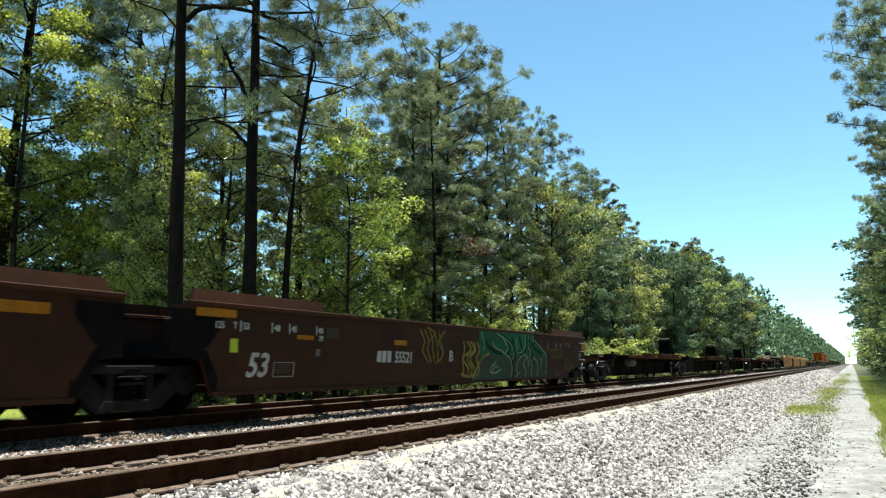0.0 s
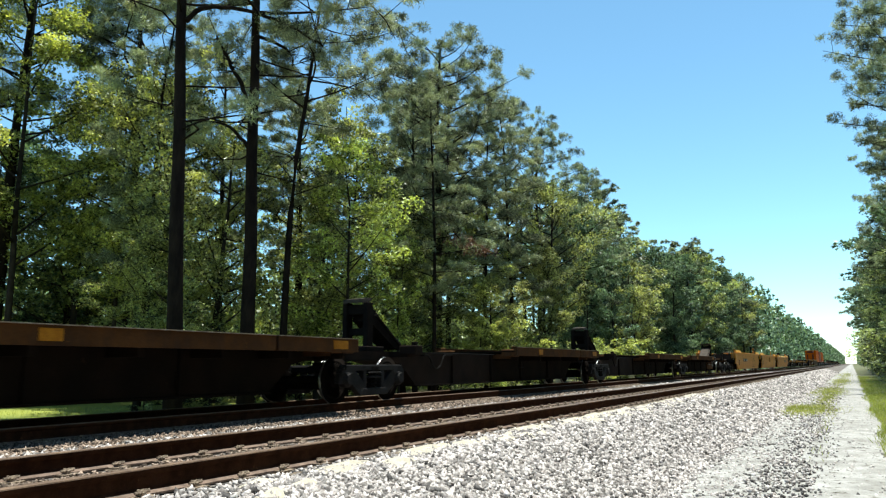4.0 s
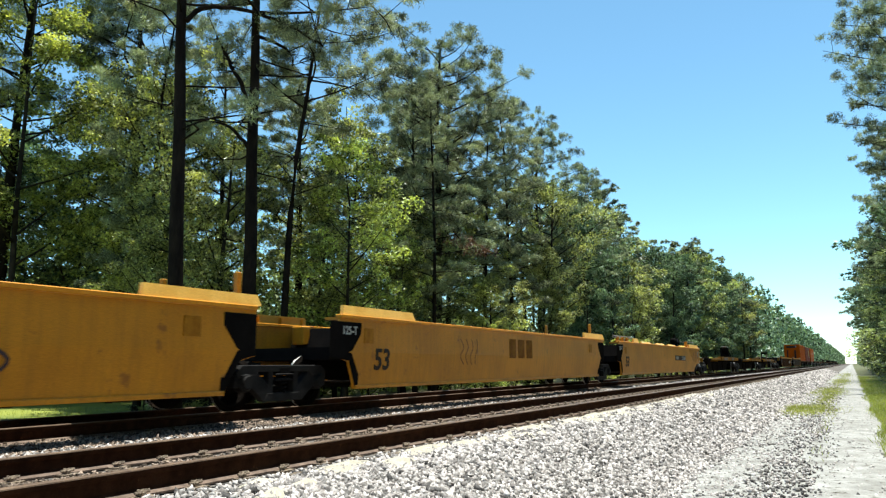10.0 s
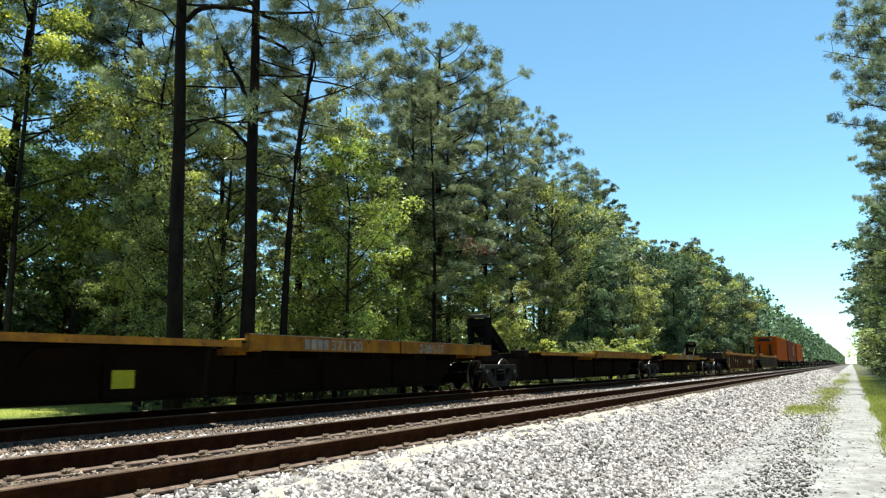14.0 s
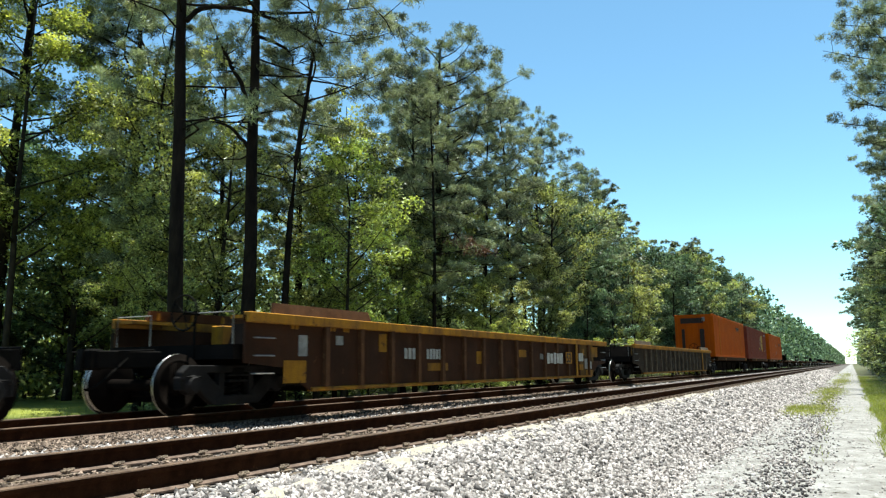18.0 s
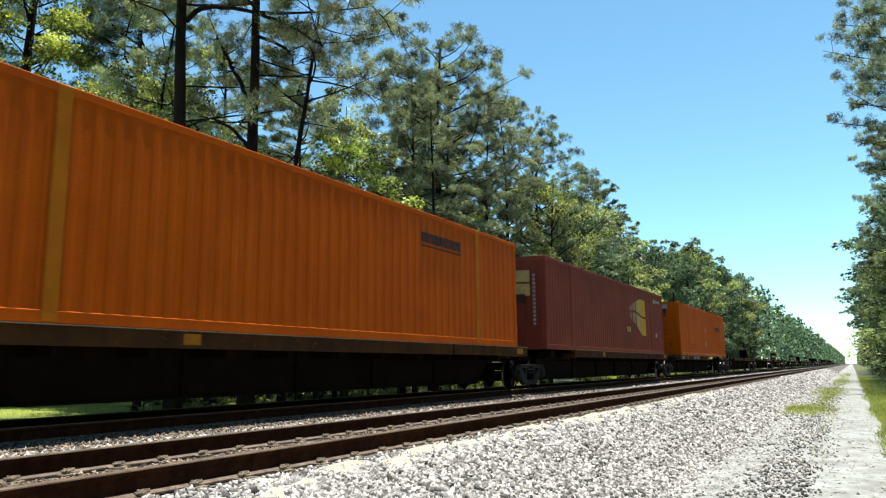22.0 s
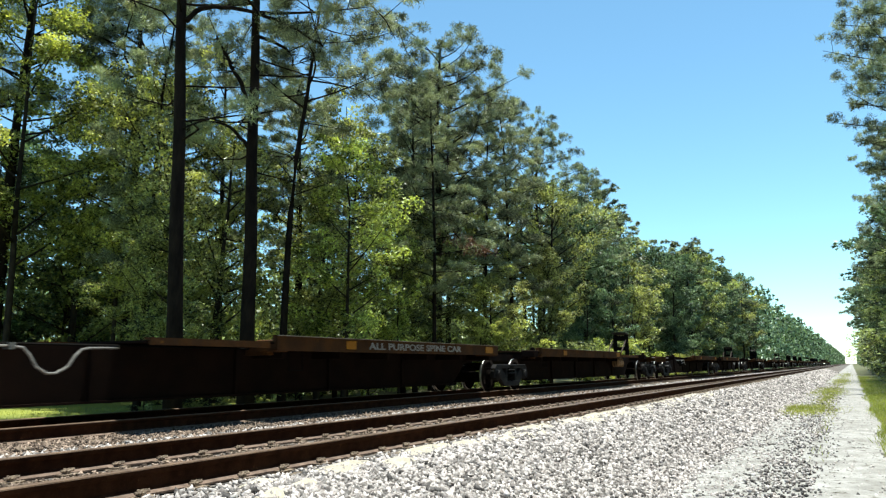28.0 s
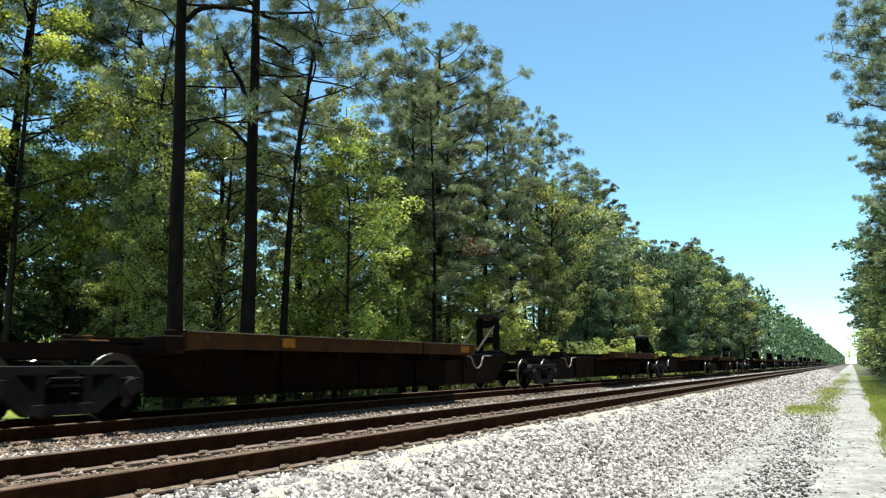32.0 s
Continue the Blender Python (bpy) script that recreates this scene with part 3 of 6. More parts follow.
def broad_parts(seed, h, base, reach, tr, material, limbs=26, clumps=4, per=150, size=.150, lean=0.0, drop=0.0):
    rg = np.random.default_rng(seed)
    zs = np.linspace(0, 1, 8)
    bend = np.cumsum(rg.normal(0, .16, (8, 2)), 0) * np.linspace(0, 1, 8)[:, None]
    spine = [(bend[i, 0] + lean * z * z * h, bend[i, 1], z * h * .95) for i, z in enumerate(zs)]
    spine[0] = (spine[0][0], spine[0][1], -0.4)
    radii = [tr * (1.25 if i == 0 else 1 - .85 * z) for i, z in enumerate(zs)]
    out, cs = [], []
    for k in range(limbs):
        f = base + (0.97 - base) * (k + rg.random()) / limbs
        az = k * 2.4 + rg.normal(0, .5)
        rel = (f - base) / (1 - base)
        ln = reach * (math.sin(math.pi * min(1, .22 + .74 * rel)) ** .8) * rg.uniform(.6, 1.2)
        p0 = np.array([np.interp(f, zs, [s[0] for s in spine]), np.interp(f, zs, [s[1] for s in spine]), f * h * .95])
        d = np.array([math.cos(az), math.sin(az), rg.uniform(.1, .8) - drop])
        pts = [p0 + d * ln * q + np.array([0, 0, .12 * ln * q * q]) for q in (0, .4, .75, 1)]
        r0 = tr * .32 * (1 - .6 * rel) + .012
        out.append((pts, [r0, r0 * .7, r0 * .4, r0 * .15]))
        for j in range(clumps):
            q = .35 + .72 * (j + rg.random()) / clumps
            c = p0 + d * ln * q + np.array([0, 0, .12 * ln * q * q]) + rg.normal(0, .30, 3)
            rad = rg.uniform(.34, .86) * (reach / 3) ** .5 * (1.15 - .35 * rel)
            m = int(per * (rad / .6) ** 1.4)
            dirs = unit(rg.normal(size=(m, 3)) + np.array([0, 0, .45])) * np.array([1, 1, .62])
            lump = 1 + .28 * np.sin(dirs[:, :1] * 7 + j) * np.sin(dirs[:, 1:2] * 6 + k)
            cs.append(c + dirs * rad * lump * (.55 + .45 * rg.random((m, 1)) ** .6))
    v, f = leaf_blades(np.concatenate(cs), size, size * .75, rg, 1.2)
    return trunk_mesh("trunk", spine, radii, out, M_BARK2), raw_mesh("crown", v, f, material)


def tree(name, meshes, m, label, category, group=""):
    t = tagged(new(name), label, category, group)
    part("trunk", meshes[0], None, t)
    part("crown", meshes[1], None, t)
    t.matrix_basis = m
    return t


PINE_L = "tall loblolly pine with a bare dark trunk and open needle crown"
PINE_KINDS = ((1, .42, 3.8, .20, .0), (2, .48, 3.6, .19, .01), (3, .34, 3.4, .17, .0), (4, .30, 3.2, .14, -.01), (5, .36, 4.2, .23, .005), (6, .58, 3.8, .14, .17), (7, .56, 4.6, .20, .0))
PINES = [tree("pine_tree", pine_parts(s, 20.0, b, r, t, lean=ln, limbs=54 if s == 5 else 22 if s > 5 else 30, fork=s == 5, snags=7 if s > 5 else 3), Matrix.Translation((-70 - 8 * i, 60, -.8)), PINE_L, "tree", "lineside trees") for i, (s, b, r, t, ln) in enumerate(PINE_KINDS)]
FAR_PINES = [tree("pine_tree", pine_parts(s + 40, 20.0, b * .8, r, t, 28, 3, 6, 30, ln, .36, .24), Matrix.Translation((-70 - 8 * i, 105, -.8)), PINE_L, "tree", "lineside trees") for i, (s, b, r, t, ln) in enumerate(PINE_KINDS[:5])]
BROAD_KINDS = ((11, .16, 3.4, .17, M_SHADE, "dense dark green broadleaf tree at the wood's edge"), (12, .12, 2.8, .10, M_LIME, "bright lime-green young broadleaf tree in sunlight"),
               (13, .25, 3.9, .20, M_LEAF, "spreading green hardwood tree among the pines"), (14, .10, 2.3, .10, M_LIME, "slender light green sapling leafed to the ground"))
BROAD = [tree("broadleaf_tree", broad_parts(s, 14.0, b, r, t, m), Matrix.Translation((-70 - 8 * i, 75, -.8)), lb, "tree", "lineside trees") for i, (s, b, r, t, m, lb) in enumerate(BROAD_KINDS)]
FAR_BROAD = [tree("broadleaf_tree", broad_parts(s + 40, 14.0, b * .5, r * 1.1, t * .8, M_LEAF if i == 2 else M_FAR, 24, 4, 110, .225), Matrix.Translation((-70 - 8 * i, 120, -.8)), "leafy green hardwood tree in the distant wood", "tree", "lineside trees") for i, (s, b, r, t, m, lb) in enumerate(BROAD_KINDS)]
TALL_LIME = tree("broadleaf_tree", broad_parts(15, 22.0, .28, 4.3, .17, M_LIME, 34, 5, 130, .175), Matrix.Translation((-70, 150, -.8)), "tall sunlit yellow-green hardwood tree behind the lawn", "tree", "lineside trees")
BUSH = [tree("bush", broad_parts(s, 3.4, .04, 1.7, .05, m, 15, 3, 90, .15), Matrix.Translation((-60 - 5 * i, 90, -.8)), lb, "bush", "lineside bushes")
        for i, (s, m, lb) in enumerate(((21, M_SHADE, "dark green leafy shrub under the trees"), (22, M_LIME, "sunlit yellow-green shrub beside the far track"), (23, M_LEAF, "loose green shrub at the edge of the wood")))]


PLANTED = set()


def stand(ob, x, y, h, own, turn, wide=1.0, tilt=(0, 0)):
    """A tree of own height, scaled to height h, at (x, y): the first is the one that was built, the rest are copies. tilt: degrees about x and y."""
    k = h / own
    m = pose(x, y, -.8, *tilt) @ pose(0, 0, 0, 0, 0, turn)
    if ob.name not in PLANTED:
        PLANTED.add(ob.name)
        ob.matrix_basis = m @ Matrix.Diagonal((k * wide, k * wide, k, 1))
        return ob
    z = ob.scale
    return copy_thing(ob, m @ Matrix.Diagonal((k * wide / z.x, k * wide / z.y, k / z.z, 1)))


# the tree tops rise to this line (bearing left of the track, degrees up)
LINE_B = [0.2, 0.9, 1.5, 2.5, 3.2, 4.2, 5.4, 6.3, 7.3, 8.3, 9.2, 10.1, 12.8, 14.4, 15.2, 16.4, 16.8, 18.9, 20.7, 22.2, 23.0, 25.5, 27.8, 30.4, 31.6, 33.0, 34.5, 48.0, 60.0]
LINE_E = [0.3, 0.8, 1.4, 2.0, 2.6, 3.5, 4.4, 5.5, 6.9, 7.2, 8.4, 9.0, 8.4, 8.9, 12.0, 13.6, 15.4, 17.0, 18.7, 21.2, 23.5, 25.6, 26.2, 23.4, 23.0, 24.5, 22.5, 22.0, 26.0]


def top_at(x, y):
    return math.hypot(x, y) * math.tan(radians(np.interp(math.degrees(math.atan2(-x, y)), LINE_B, LINE_E))) + 1.4


# the trees whose trunks stand out against the wood
BARE = []
for x, y, turn, wide, tilt in ((-16.90, 14.86, 20, 1.10, (.5, -1.0)), (-17.53, 18.39, 140, 1.18, (.3, -.5))):
    BARE.append(stand(PINES[6], x, y, 23, 20, turn, wide, tilt))
def limb(tree_ob, path, r):
    """A winding bough through a few points of the place, grown onto a standing tree, with needle tufts along its outer half."""
    rg = np.random.default_rng(len(path) * 7 + int(100 * r))
    inv = tree_ob.matrix_basis.inverted()
    pts = []
    for i in range(len(path) - 1):
        p0, p1, p2, p3 = (Vector(path[max(0, min(len(path) - 1, k))]) for k in (i - 1, i, i + 1, i + 2))
        for q in range(5):
            u = q / 5
            pts.append(.5 * ((2 * p1) + (p2 - p0) * u + (2 * p0 - 5 * p1 + 4 * p2 - p3) * u * u + (3 * p1 - p0 - 3 * p2 + p3) * u ** 3) + Vector(rg.normal(0, .03, 3)))
    pts.append(Vector(path[-1]))
    bm = B()
    tube(bm, [inv @ p for p in pts], [r * (1 - .75 * i / len(pts)) for i in range(len(pts))], 6)
    cs, al = [], []
    for p in pts[len(pts) // 2:]:
        for k in range(2):
            tip = p + Vector(rg.normal(0, .38, 3)) + Vector((0, 0, .15))
            tube(bm, [inv @ p, inv @ tip], [r * .25, r * .1], 4)
            for t in range(4):
                d = unit(rg.normal(size=(40, 3)) + np.array([0, 0, .4]))
                cs.append(np.array(tip) + rg.normal(0, .16, 3) + d * rg.uniform(.04, .22, (40, 1)))
                al.append(unit(d + rg.normal(0, .5, (40, 3))))
    bough = part("limb", bm, M_BARK, tree_ob, "long winding dark bough", True)
    v, f = leaf_blades(np.concatenate(cs), .2, .025, rg, .9, np.concatenate(al))
    m = np.array(inv)
    part("needles", raw_mesh("needles", v @ m[:3, :3].T + m[:3, 3], f, M_NEEDLE), None, bough)


for kind, x, y, h, turn, wide in ((5, -18.2, 20.9, 19.5, 95, 1.15), (4, -20.0, 35.8, 20.1, 75, 1.1), (3, -19.0, 43.9, 19.4, 10, 1.1), (2, -20.4, 37.6, 18.4, 130, 1.15),
                                  (2, -19.6, 32.6, 17.5, 290, .9), (4, -19.5, 50.0, 18.8, 120, .9), (2, -19.0, 59.0, 17.4, 230, 1.1), (3, -22.0, 29.0, 11.0, 60, 1.1), (1, -31.5, 24.6, 26, 330, 1.1), (3, -19.2, 40.2, 18.0, 200, 1.0), (0, -35.0, 15.0, 28, 15, 1.1),
                                  (1, -34.0, 19.5, 28, 70, 1.1), (3, -24.5, 19.8, 17, 250, 1.0), (0, -24.0, 23.4, 15.5, 170, 1.1), (1, -23.0, 27.6, 14.5, 310, 1.1)):
    stand(PINES[kind], x, y, h, 20, turn, wide)
limb(BARE[0], [(-17.0, 14.75, 11.2), (-16.6, 15.1, 11.75), (-15.7, 16.1, 11.8), (-14.8, 16.9, 11.45), (-14.0, 17.6, 10.85)], .075)
limb(BARE[1], [(-17.6, 18.3, 8.1), (-18.1, 17.8, 8.9), (-18.7, 17.2, 9.1), (-19.1, 16.8, 8.7)], .055)
limb(BARE[1], [(-17.55, 18.35, 8.7), (-17.8, 18.1, 10.3), (-18.2, 17.7, 11.3), (-18.5, 17.4, 12.2)], .085)
for kind, x, y, h, turn, wide in ((1, -16.9, 22.9, 11.4, 40, 1.05), (0, -33.0, 22.6, 14.0, 10, 1.2), (2, -21.4, 20.4, 11.5, 80, .9), (3, -17.8, 28.2, 8.2, 30, 1.0), (0, -18.6, 31.0, 9.5, 160, 1.0), (3, -16.8, 34.5, 6.0, 60, 1.2),
                                  (0, -20.2, 17.6, 8.5, 200, 1.1), (2, -36.5, 16.5, 14.0, 250, 1.2), (0, -19.5, 24.5, 9.5, 20, 1.2), (2, -18.0, 38.5, 7.0, 310, 1.1), (0, -17.8, 46.0, 9.5, 40, 1.0)):
    stand(BROAD[kind], x, y, h, 14, turn, wide)

for x, y, h, turn in ((-30.4, 18.0, 21.0, 20), (-28.6, 21.6, 15.5, 200)):
    stand(TALL_LIME, x, y, h, 22, turn)
for i, (x, y, h) in enumerate(((-37, 21, 14), (-36, 25.5, 14), (-36, 29, 14), (-38, 18, 14), (-40, 22, 15), (-31, 26, 12), (-35, 34, 14), (-42, 18, 14), (-35, 23.5, 9), (-36, 19.5, 8))):
    stand(FAR_BROAD[i % 4], x, y, h, 14, 70 * i, 1.1)
for i, (y, h) in enumerate(((92, 16.2), (101, 17.6), (108, 19.2), (116, 19.8), (127, 18.6), (140, 19.4), (155, 19.4))):
    stand(FAR_BROAD[i % 4], -19.4, y, h, 14, 50 * i, .9)
frng = random.Random(23)
for row, (x0, step, hmin, hmax) in enumerate(((-18.5, 4.6, 7, 15), (-22.5, 4.3, 12, 20), (-28.5, 5.2, 15, 22), (-36.0, 7.0, 16, 23))):
    y = (30.0, 6.0, 4.0, 3.0)[row]
    while y < 190:
        x = x0 + frng.uniform(-1.8, 1.8)
        top = top_at(x, y)
        h = min(frng.uniform(hmin, hmax) + (4 if y > 75 else 0), top * frng.uniform(.92, 1.06))
        near = y < 48 and row < 2
        if row and y < -x * 1.25 and frng.random() < .75:
            h *= .5
        if h > 4.5 and not (x > -33 and y < -x * .78) and not (row > 1 and y < 62 and frng.random() < .5):
            if frng.random() < (.30 if row == 0 else .55) and h > 9:
                stand((PINES if near else FAR_PINES)[frng.choice((0, 1, 2, 3, 4) if row else (2, 3))], x, y, h, 20, frng.uniform(0, 360), frng.uniform(.95, 1.25))
            else:
                stand((BROAD if near else FAR_BROAD)[frng.randrange(4)], x, y, h, 14, frng.uniform(0, 360), frng.uniform(.8, 1.1))
        y += step * frng.uniform(.7, 1.35) * (1 + y / 110)
y = 20.5
while y < 120:
    x = (-16.0 if y > 30 else -19.6) + frng.uniform(-1.6, .9)
    stand(BUSH[frng.choice((0, 1, 1, 1, 2) if y > 27 else (0, 1, 1, 2))], x, y, frng.uniform(1.3, 3.6) * frng.uniform(.8, 1.3), 3.4, frng.uniform(0, 360), frng.uniform(.8, 1.4))
    y += frng.uniform(1.2, 3.6) * (1 + y / 110)

for x, y, h in ((-21.6, 17.7, 1.5), (-21.2, 18.8, 1.8), (-20.4, 19.6, 1.6), (-22.4, 19.4, 1.9), (-19.8, 18.9, 1.3)):
    stand(BUSH[0], x, y, h, 3.4, 40 * h + 90 * y, 1.3)

# trees beside the road
for kind, x, y, h, turn, wide in ((0, 5.0, 38, 10.5, 30, .9), (0, 4.6, 44, 10, 160, .9), (0, 3.6, 55, 9.5, 90, 1.1), (0, 3.5, 62, 10.5, 200, 1.1), (0, 4.2, 69, 13, 20, 1.1)):
    stand(BROAD[kind], x, y, h, 14, turn, wide)
for kind, x, y, h, turn, wide in ((4, 5.5, 41.0, 20, 30, 1.1), (4, 5.7, 48.0, 23, 200, 1.0), (2, 3.2, 54.0, 15.0, 80, 1.1)):
    stand(PINES[kind], x, y, h, 20, turn, wide)
y = 66.0
while y < 190:
    x = 4.0 + frng.uniform(-.3, 1.8) + y * .003
    if frng.random() < .6:
        stand(FAR_BROAD[(0, 1, 3, 1)[frng.randrange(4)]], x, y, frng.uniform(11, 17), 14, frng.uniform(0, 360), 1.25)
    else:
        stand(FAR_PINES[frng.randrange(5)], x, y, frng.uniform(15, 20), 20, frng.uniform(0, 360), 1.25)
    y += frng.uniform(3, 6)
y = 52.0
while y < 190:
    stand(BUSH[0], 2.7 + frng.uniform(-.3, 1.2) + y * .004, y, frng.uniform(2.6, 4.6), 3.4, frng.uniform(0, 360), 1.3)
    y += frng.uniform(3, 6) * (1 + y / 150)

# mostly unseen road-side trees added past the camera to block sky light
for y in range(-32, 38, 5):
    for x0, lo, hi in ((7.0, 13, 17), (12.0, 16, 20)):
        x, yy = x0 + frng.uniform(-.8, 1.2), y + frng.uniform(-1.5, 1.5)
        if frng.random() < .65:
            stand(FAR_BROAD[(0, 1, 3, 1)[frng.randrange(4)]], x, yy, frng.uniform(lo, hi), 14, frng.uniform(0, 360), 1.1)
        else:
            stand(FAR_PINES[frng.randrange(5)], x, yy, frng.uniform(lo + 3, hi + 2), 20, frng.uniform(0, 360), 1.2)

# the depth of the wood behind the lineside rows
wr = np.random.default_rng(17)
n = 46000
wy = wr.uniform(-12, 150, n)
wx = -40 - 16 * wr.random(n)
lump = np.sin(np.floor(wy / 4.1) * 12.9898 + np.floor(wx / 4.3) * 78.233) * 43758.5
wz = -.8 + (5.4 + 4.4 * (lump - np.floor(lump))) * wr.random(n) ** 1.15
v, f = leaf_blades(np.stack([wx, wy, wz], 1), .8, .6, wr, .4)
n = 80000
wy = wr.uniform(-4, 66, n)
wx = -24.5 - 13 * wr.random(n)
lump = np.sin(np.floor(wy / 2.3) * 12.9898 + np.floor(wx / 2.1) * 78.233) * 43758.5
wz = -.8 + (2.8 + 4.2 * (lump - np.floor(lump))) * wr.random(n)
keep = (wx < -34) | (wy > -wx * .80)
wx, wy, wz = wx[keep], wy[keep], wz[keep]
v2, f2 = leaf_blades(np.stack([wx, wy, wz], 1), .34, .25, wr, .5)
v, f = np.concatenate([v, v2]), np.concatenate([f, f2 + len(v)])
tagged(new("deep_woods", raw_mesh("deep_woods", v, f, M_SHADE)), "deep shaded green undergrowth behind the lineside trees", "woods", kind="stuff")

# far woods along both sides, one mass of coarse leaves
fr = np.random.default_rng(8)
n = 40000
y = 165 * (2400 / 165) ** fr.random(n)
side = np.where(fr.random(n) < .72, -1, 1)
x = np.where(side < 0, -17.5 - 26 * fr.random(n) ** 1.6, 5.0 + y * .004 + 20 * fr.random(n) ** 1.6)
cell = np.sin(np.floor(y / 9) * 12.9898 + np.floor(x / 7) * 78.233) * 43758.5
high = 15 + 6 * (cell - np.floor(cell))
z = -.8 + high * (1 - fr.random(n) ** 2.0)
v, f = leaf_blades(np.stack([x, y, z], 1), 1.0, .8, fr, .5)
k = (1 + (y - 165) / 420)
v = (v.reshape(-1, 3, 3) - np.stack([x, y, z], 1)[:, None]) * k[:, None, None] + np.stack([x, y, z], 1)[:, None]
tagged(new("far_woods", raw_mesh("far_woods", v.reshape(-1, 3), f, M_FAR)), "distant green woods lining the straight railway", "woods", kind="stuff")

# a rust-red dead branch in the pines
dr = np.random.default_rng(5)
c = np.concatenate([np.array(p) + dr.normal(0, .42, (170, 3)) * np.array([.8, .8, .40]) for p in ((-16.4, 31.5, 6.8), (-15.85, 31.75, 6.45), (-15.4, 32.0, 6.3))])
v, f = leaf_blades(c, .2, .1, dr, .3)
dead = tagged(new("dead_branch"), "rust-red dead branch hanging among the pines", "branch")
part("dead_leaves", raw_mesh("dead_leaves", v, f, M_DEAD), None, dead)
bm = B()
tube(bm, [(-17.2, 31.0, 8.0), (-16.4, 31.5, 6.95), (-15.3, 32.1, 6.2)], [.05, .035, .015], 6)
part("branch", bm, M_BARK, dead)


# ---- grass tufts ----
def blades(name, pos, length, label):
    rg = np.random.default_rng(len(pos))
    n = len(pos)
    a = rg.uniform(0, 2 * math.pi, n)
    tilt = rg.uniform(.1, .75, n)
    d = np.stack([np.cos(a) * np.sin(tilt), np.sin(a) * np.sin(tilt), np.cos(tilt)], 1)
    w = np.stack([-np.sin(a), np.cos(a), np.zeros(n)], 1) * .006
    l = (length * rg.uniform(.5, 1.4, n))[:, None]
    v = np.stack([pos - w, pos + w, pos + d * l * .6 + w * .8, pos + d * l + np.array([0, 0, -.02])], 1)
    return tagged(new(name, raw_mesh(name, v.reshape(-1, 3), np.arange(4 * n).reshape(n, 4), M_GRASS)), label, "grass", kind="stuff")


gp = []
for n, cx, cy, sx, sy in ((4200, -1.42, 25.2, .40, 1.4), (1300, -1.0, 33.0, .16, 3.0), (3400, -1.15, 42.0, .38, 3.4), (2400, -.9, 64, .4, 7), (1800, -.9, 98, .5, 13), (60, -.62, 19, .08, 1.8), (16, -.6, 13.0, .07, .7)):
    gp.append(np.stack([rng.normal(cx, sx, n), rng.normal(cy, sy, n), np.full(n, -.71)], 1))
blades("road_grass", np.concatenate(gp), .10, "yellow-green grass patches growing in the gravel road")
n = 15000
y = 7.0 * (90 / 7.0) ** rng.random(n)
x = .40 + .10 * np.sin(y * .7) + np.abs(rng.normal(0, .9, n)) + rng.normal(0, .05, n)
blades("verge_grass", np.stack([x, y, np.full(n, -.74)], 1), .17, "tall yellow-green grass along the road verge")
n = 9000
blades("lawn_grass", np.stack([rng.uniform(-29, -13, n), rng.uniform(5, 19, n), np.full(n, -.76)], 1), .10, "short sunlit grass behind the far track")


# ---- the train: local y runs back along the train, z up from the rail heads ----
CARS = []                              # (thing, its place along the train)
WHEELS = []


def car(name, s0, label, category="rail car", group="cars of the freight train"):
    c = tagged(new(name), label, category, group)
    c.matrix_basis = pose(FAR_X, s0, FAR_Z)
    CARS.append((c, s0))
    return c


# bogie pieces, built once
bm = B()
for sx in (-1, 1):
    lathe_x(bm, [(sx * .685, .20), (sx * .685, .40), (sx * .70, .42), (sx * .735, .43), (sx * .74, .455), (sx * .765, .455)][::sx], 0, 0, 22)
    lathe_x(bm, [(sx * .765, .39), (sx * .77, .34), (sx * .745, .30), (sx * .75, .16), (sx * .80, .13), (sx * .80, .08)][::sx], 0, 0, 22)
lathe_x(bm, [(-1.05, .07), (-.68, .09), (0, .08), (.68, .09), (1.05, .07)], 0, 0, 12)
for sx in (-1, 1):
    for k in range(3):
        a = k * 2.094
        box(bm, sx * 1.06, .05 * math.cos(a), .05 * math.sin(a), .03, .03, .03)
WHEEL_MESH = finish(bm, "wheelset", M_WHEEL, True)
WHEEL_MESH.materials.append(M_TREAD)
for q in WHEEL_MESH.polygons:
    if math.hypot(q.center.y, q.center.z) > .40 and abs(q.normal.x) < .6:
        q.material_index = 1
bm = B()
castings = [([(-1.10, .50), (-1.10, .61), (-.98, .71), (.98, .71), (1.10, .61), (1.10, .50), (.74, .50), (.62, .60), (-.62, .60), (-.74, .50)], 1.070),
            ([(-1.00, .53), (-.64, .61), (-.29, .33), (-.29, .13), (-.48, .13)], 1.060), ([(1.00, .53), (.64, .61), (.29, .33), (.29, .13), (.48, .13)], 1.060),
            ([(-.47, .125), (.47, .125), (.40, .265), (-.40, .265)], 1.066),
            ([(-.37, .24), (-.25, .24), (-.25, .62), (-.37, .62)], 1.052), ([(.37, .24), (.25, .24), (.25, .62), (.37, .62)], 1.052),
            ([(-1.13, .36), (-1.13, .54), (-.98, .60), (-.78, .60), (-.68, .50), (-.72, .36)], 1.046), ([(1.13, .36), (1.13, .54), (.98, .60), (.78, .60), (.68, .50), (.72, .36)], 1.046),
            ([(-.24, .545), (.24, .545), (.20, .575), (-.20, .575)], 1.085), ([(-.22, .455), (.22, .455), (.17, .495), (-.17, .495)], 1.080)]
for q, xo in castings:
    prism(bm, q, .93, xo)
for sy in (-1, 1):
    box(bm, 1.075, sy * .89, .545, .05, .26, .022, .006)
for sy in (-1, 1):
    lathe_x(bm, [(.92, .15), (1.06, .15), (1.09, .12), (1.13, .10)], sy * .89, .435, 14)
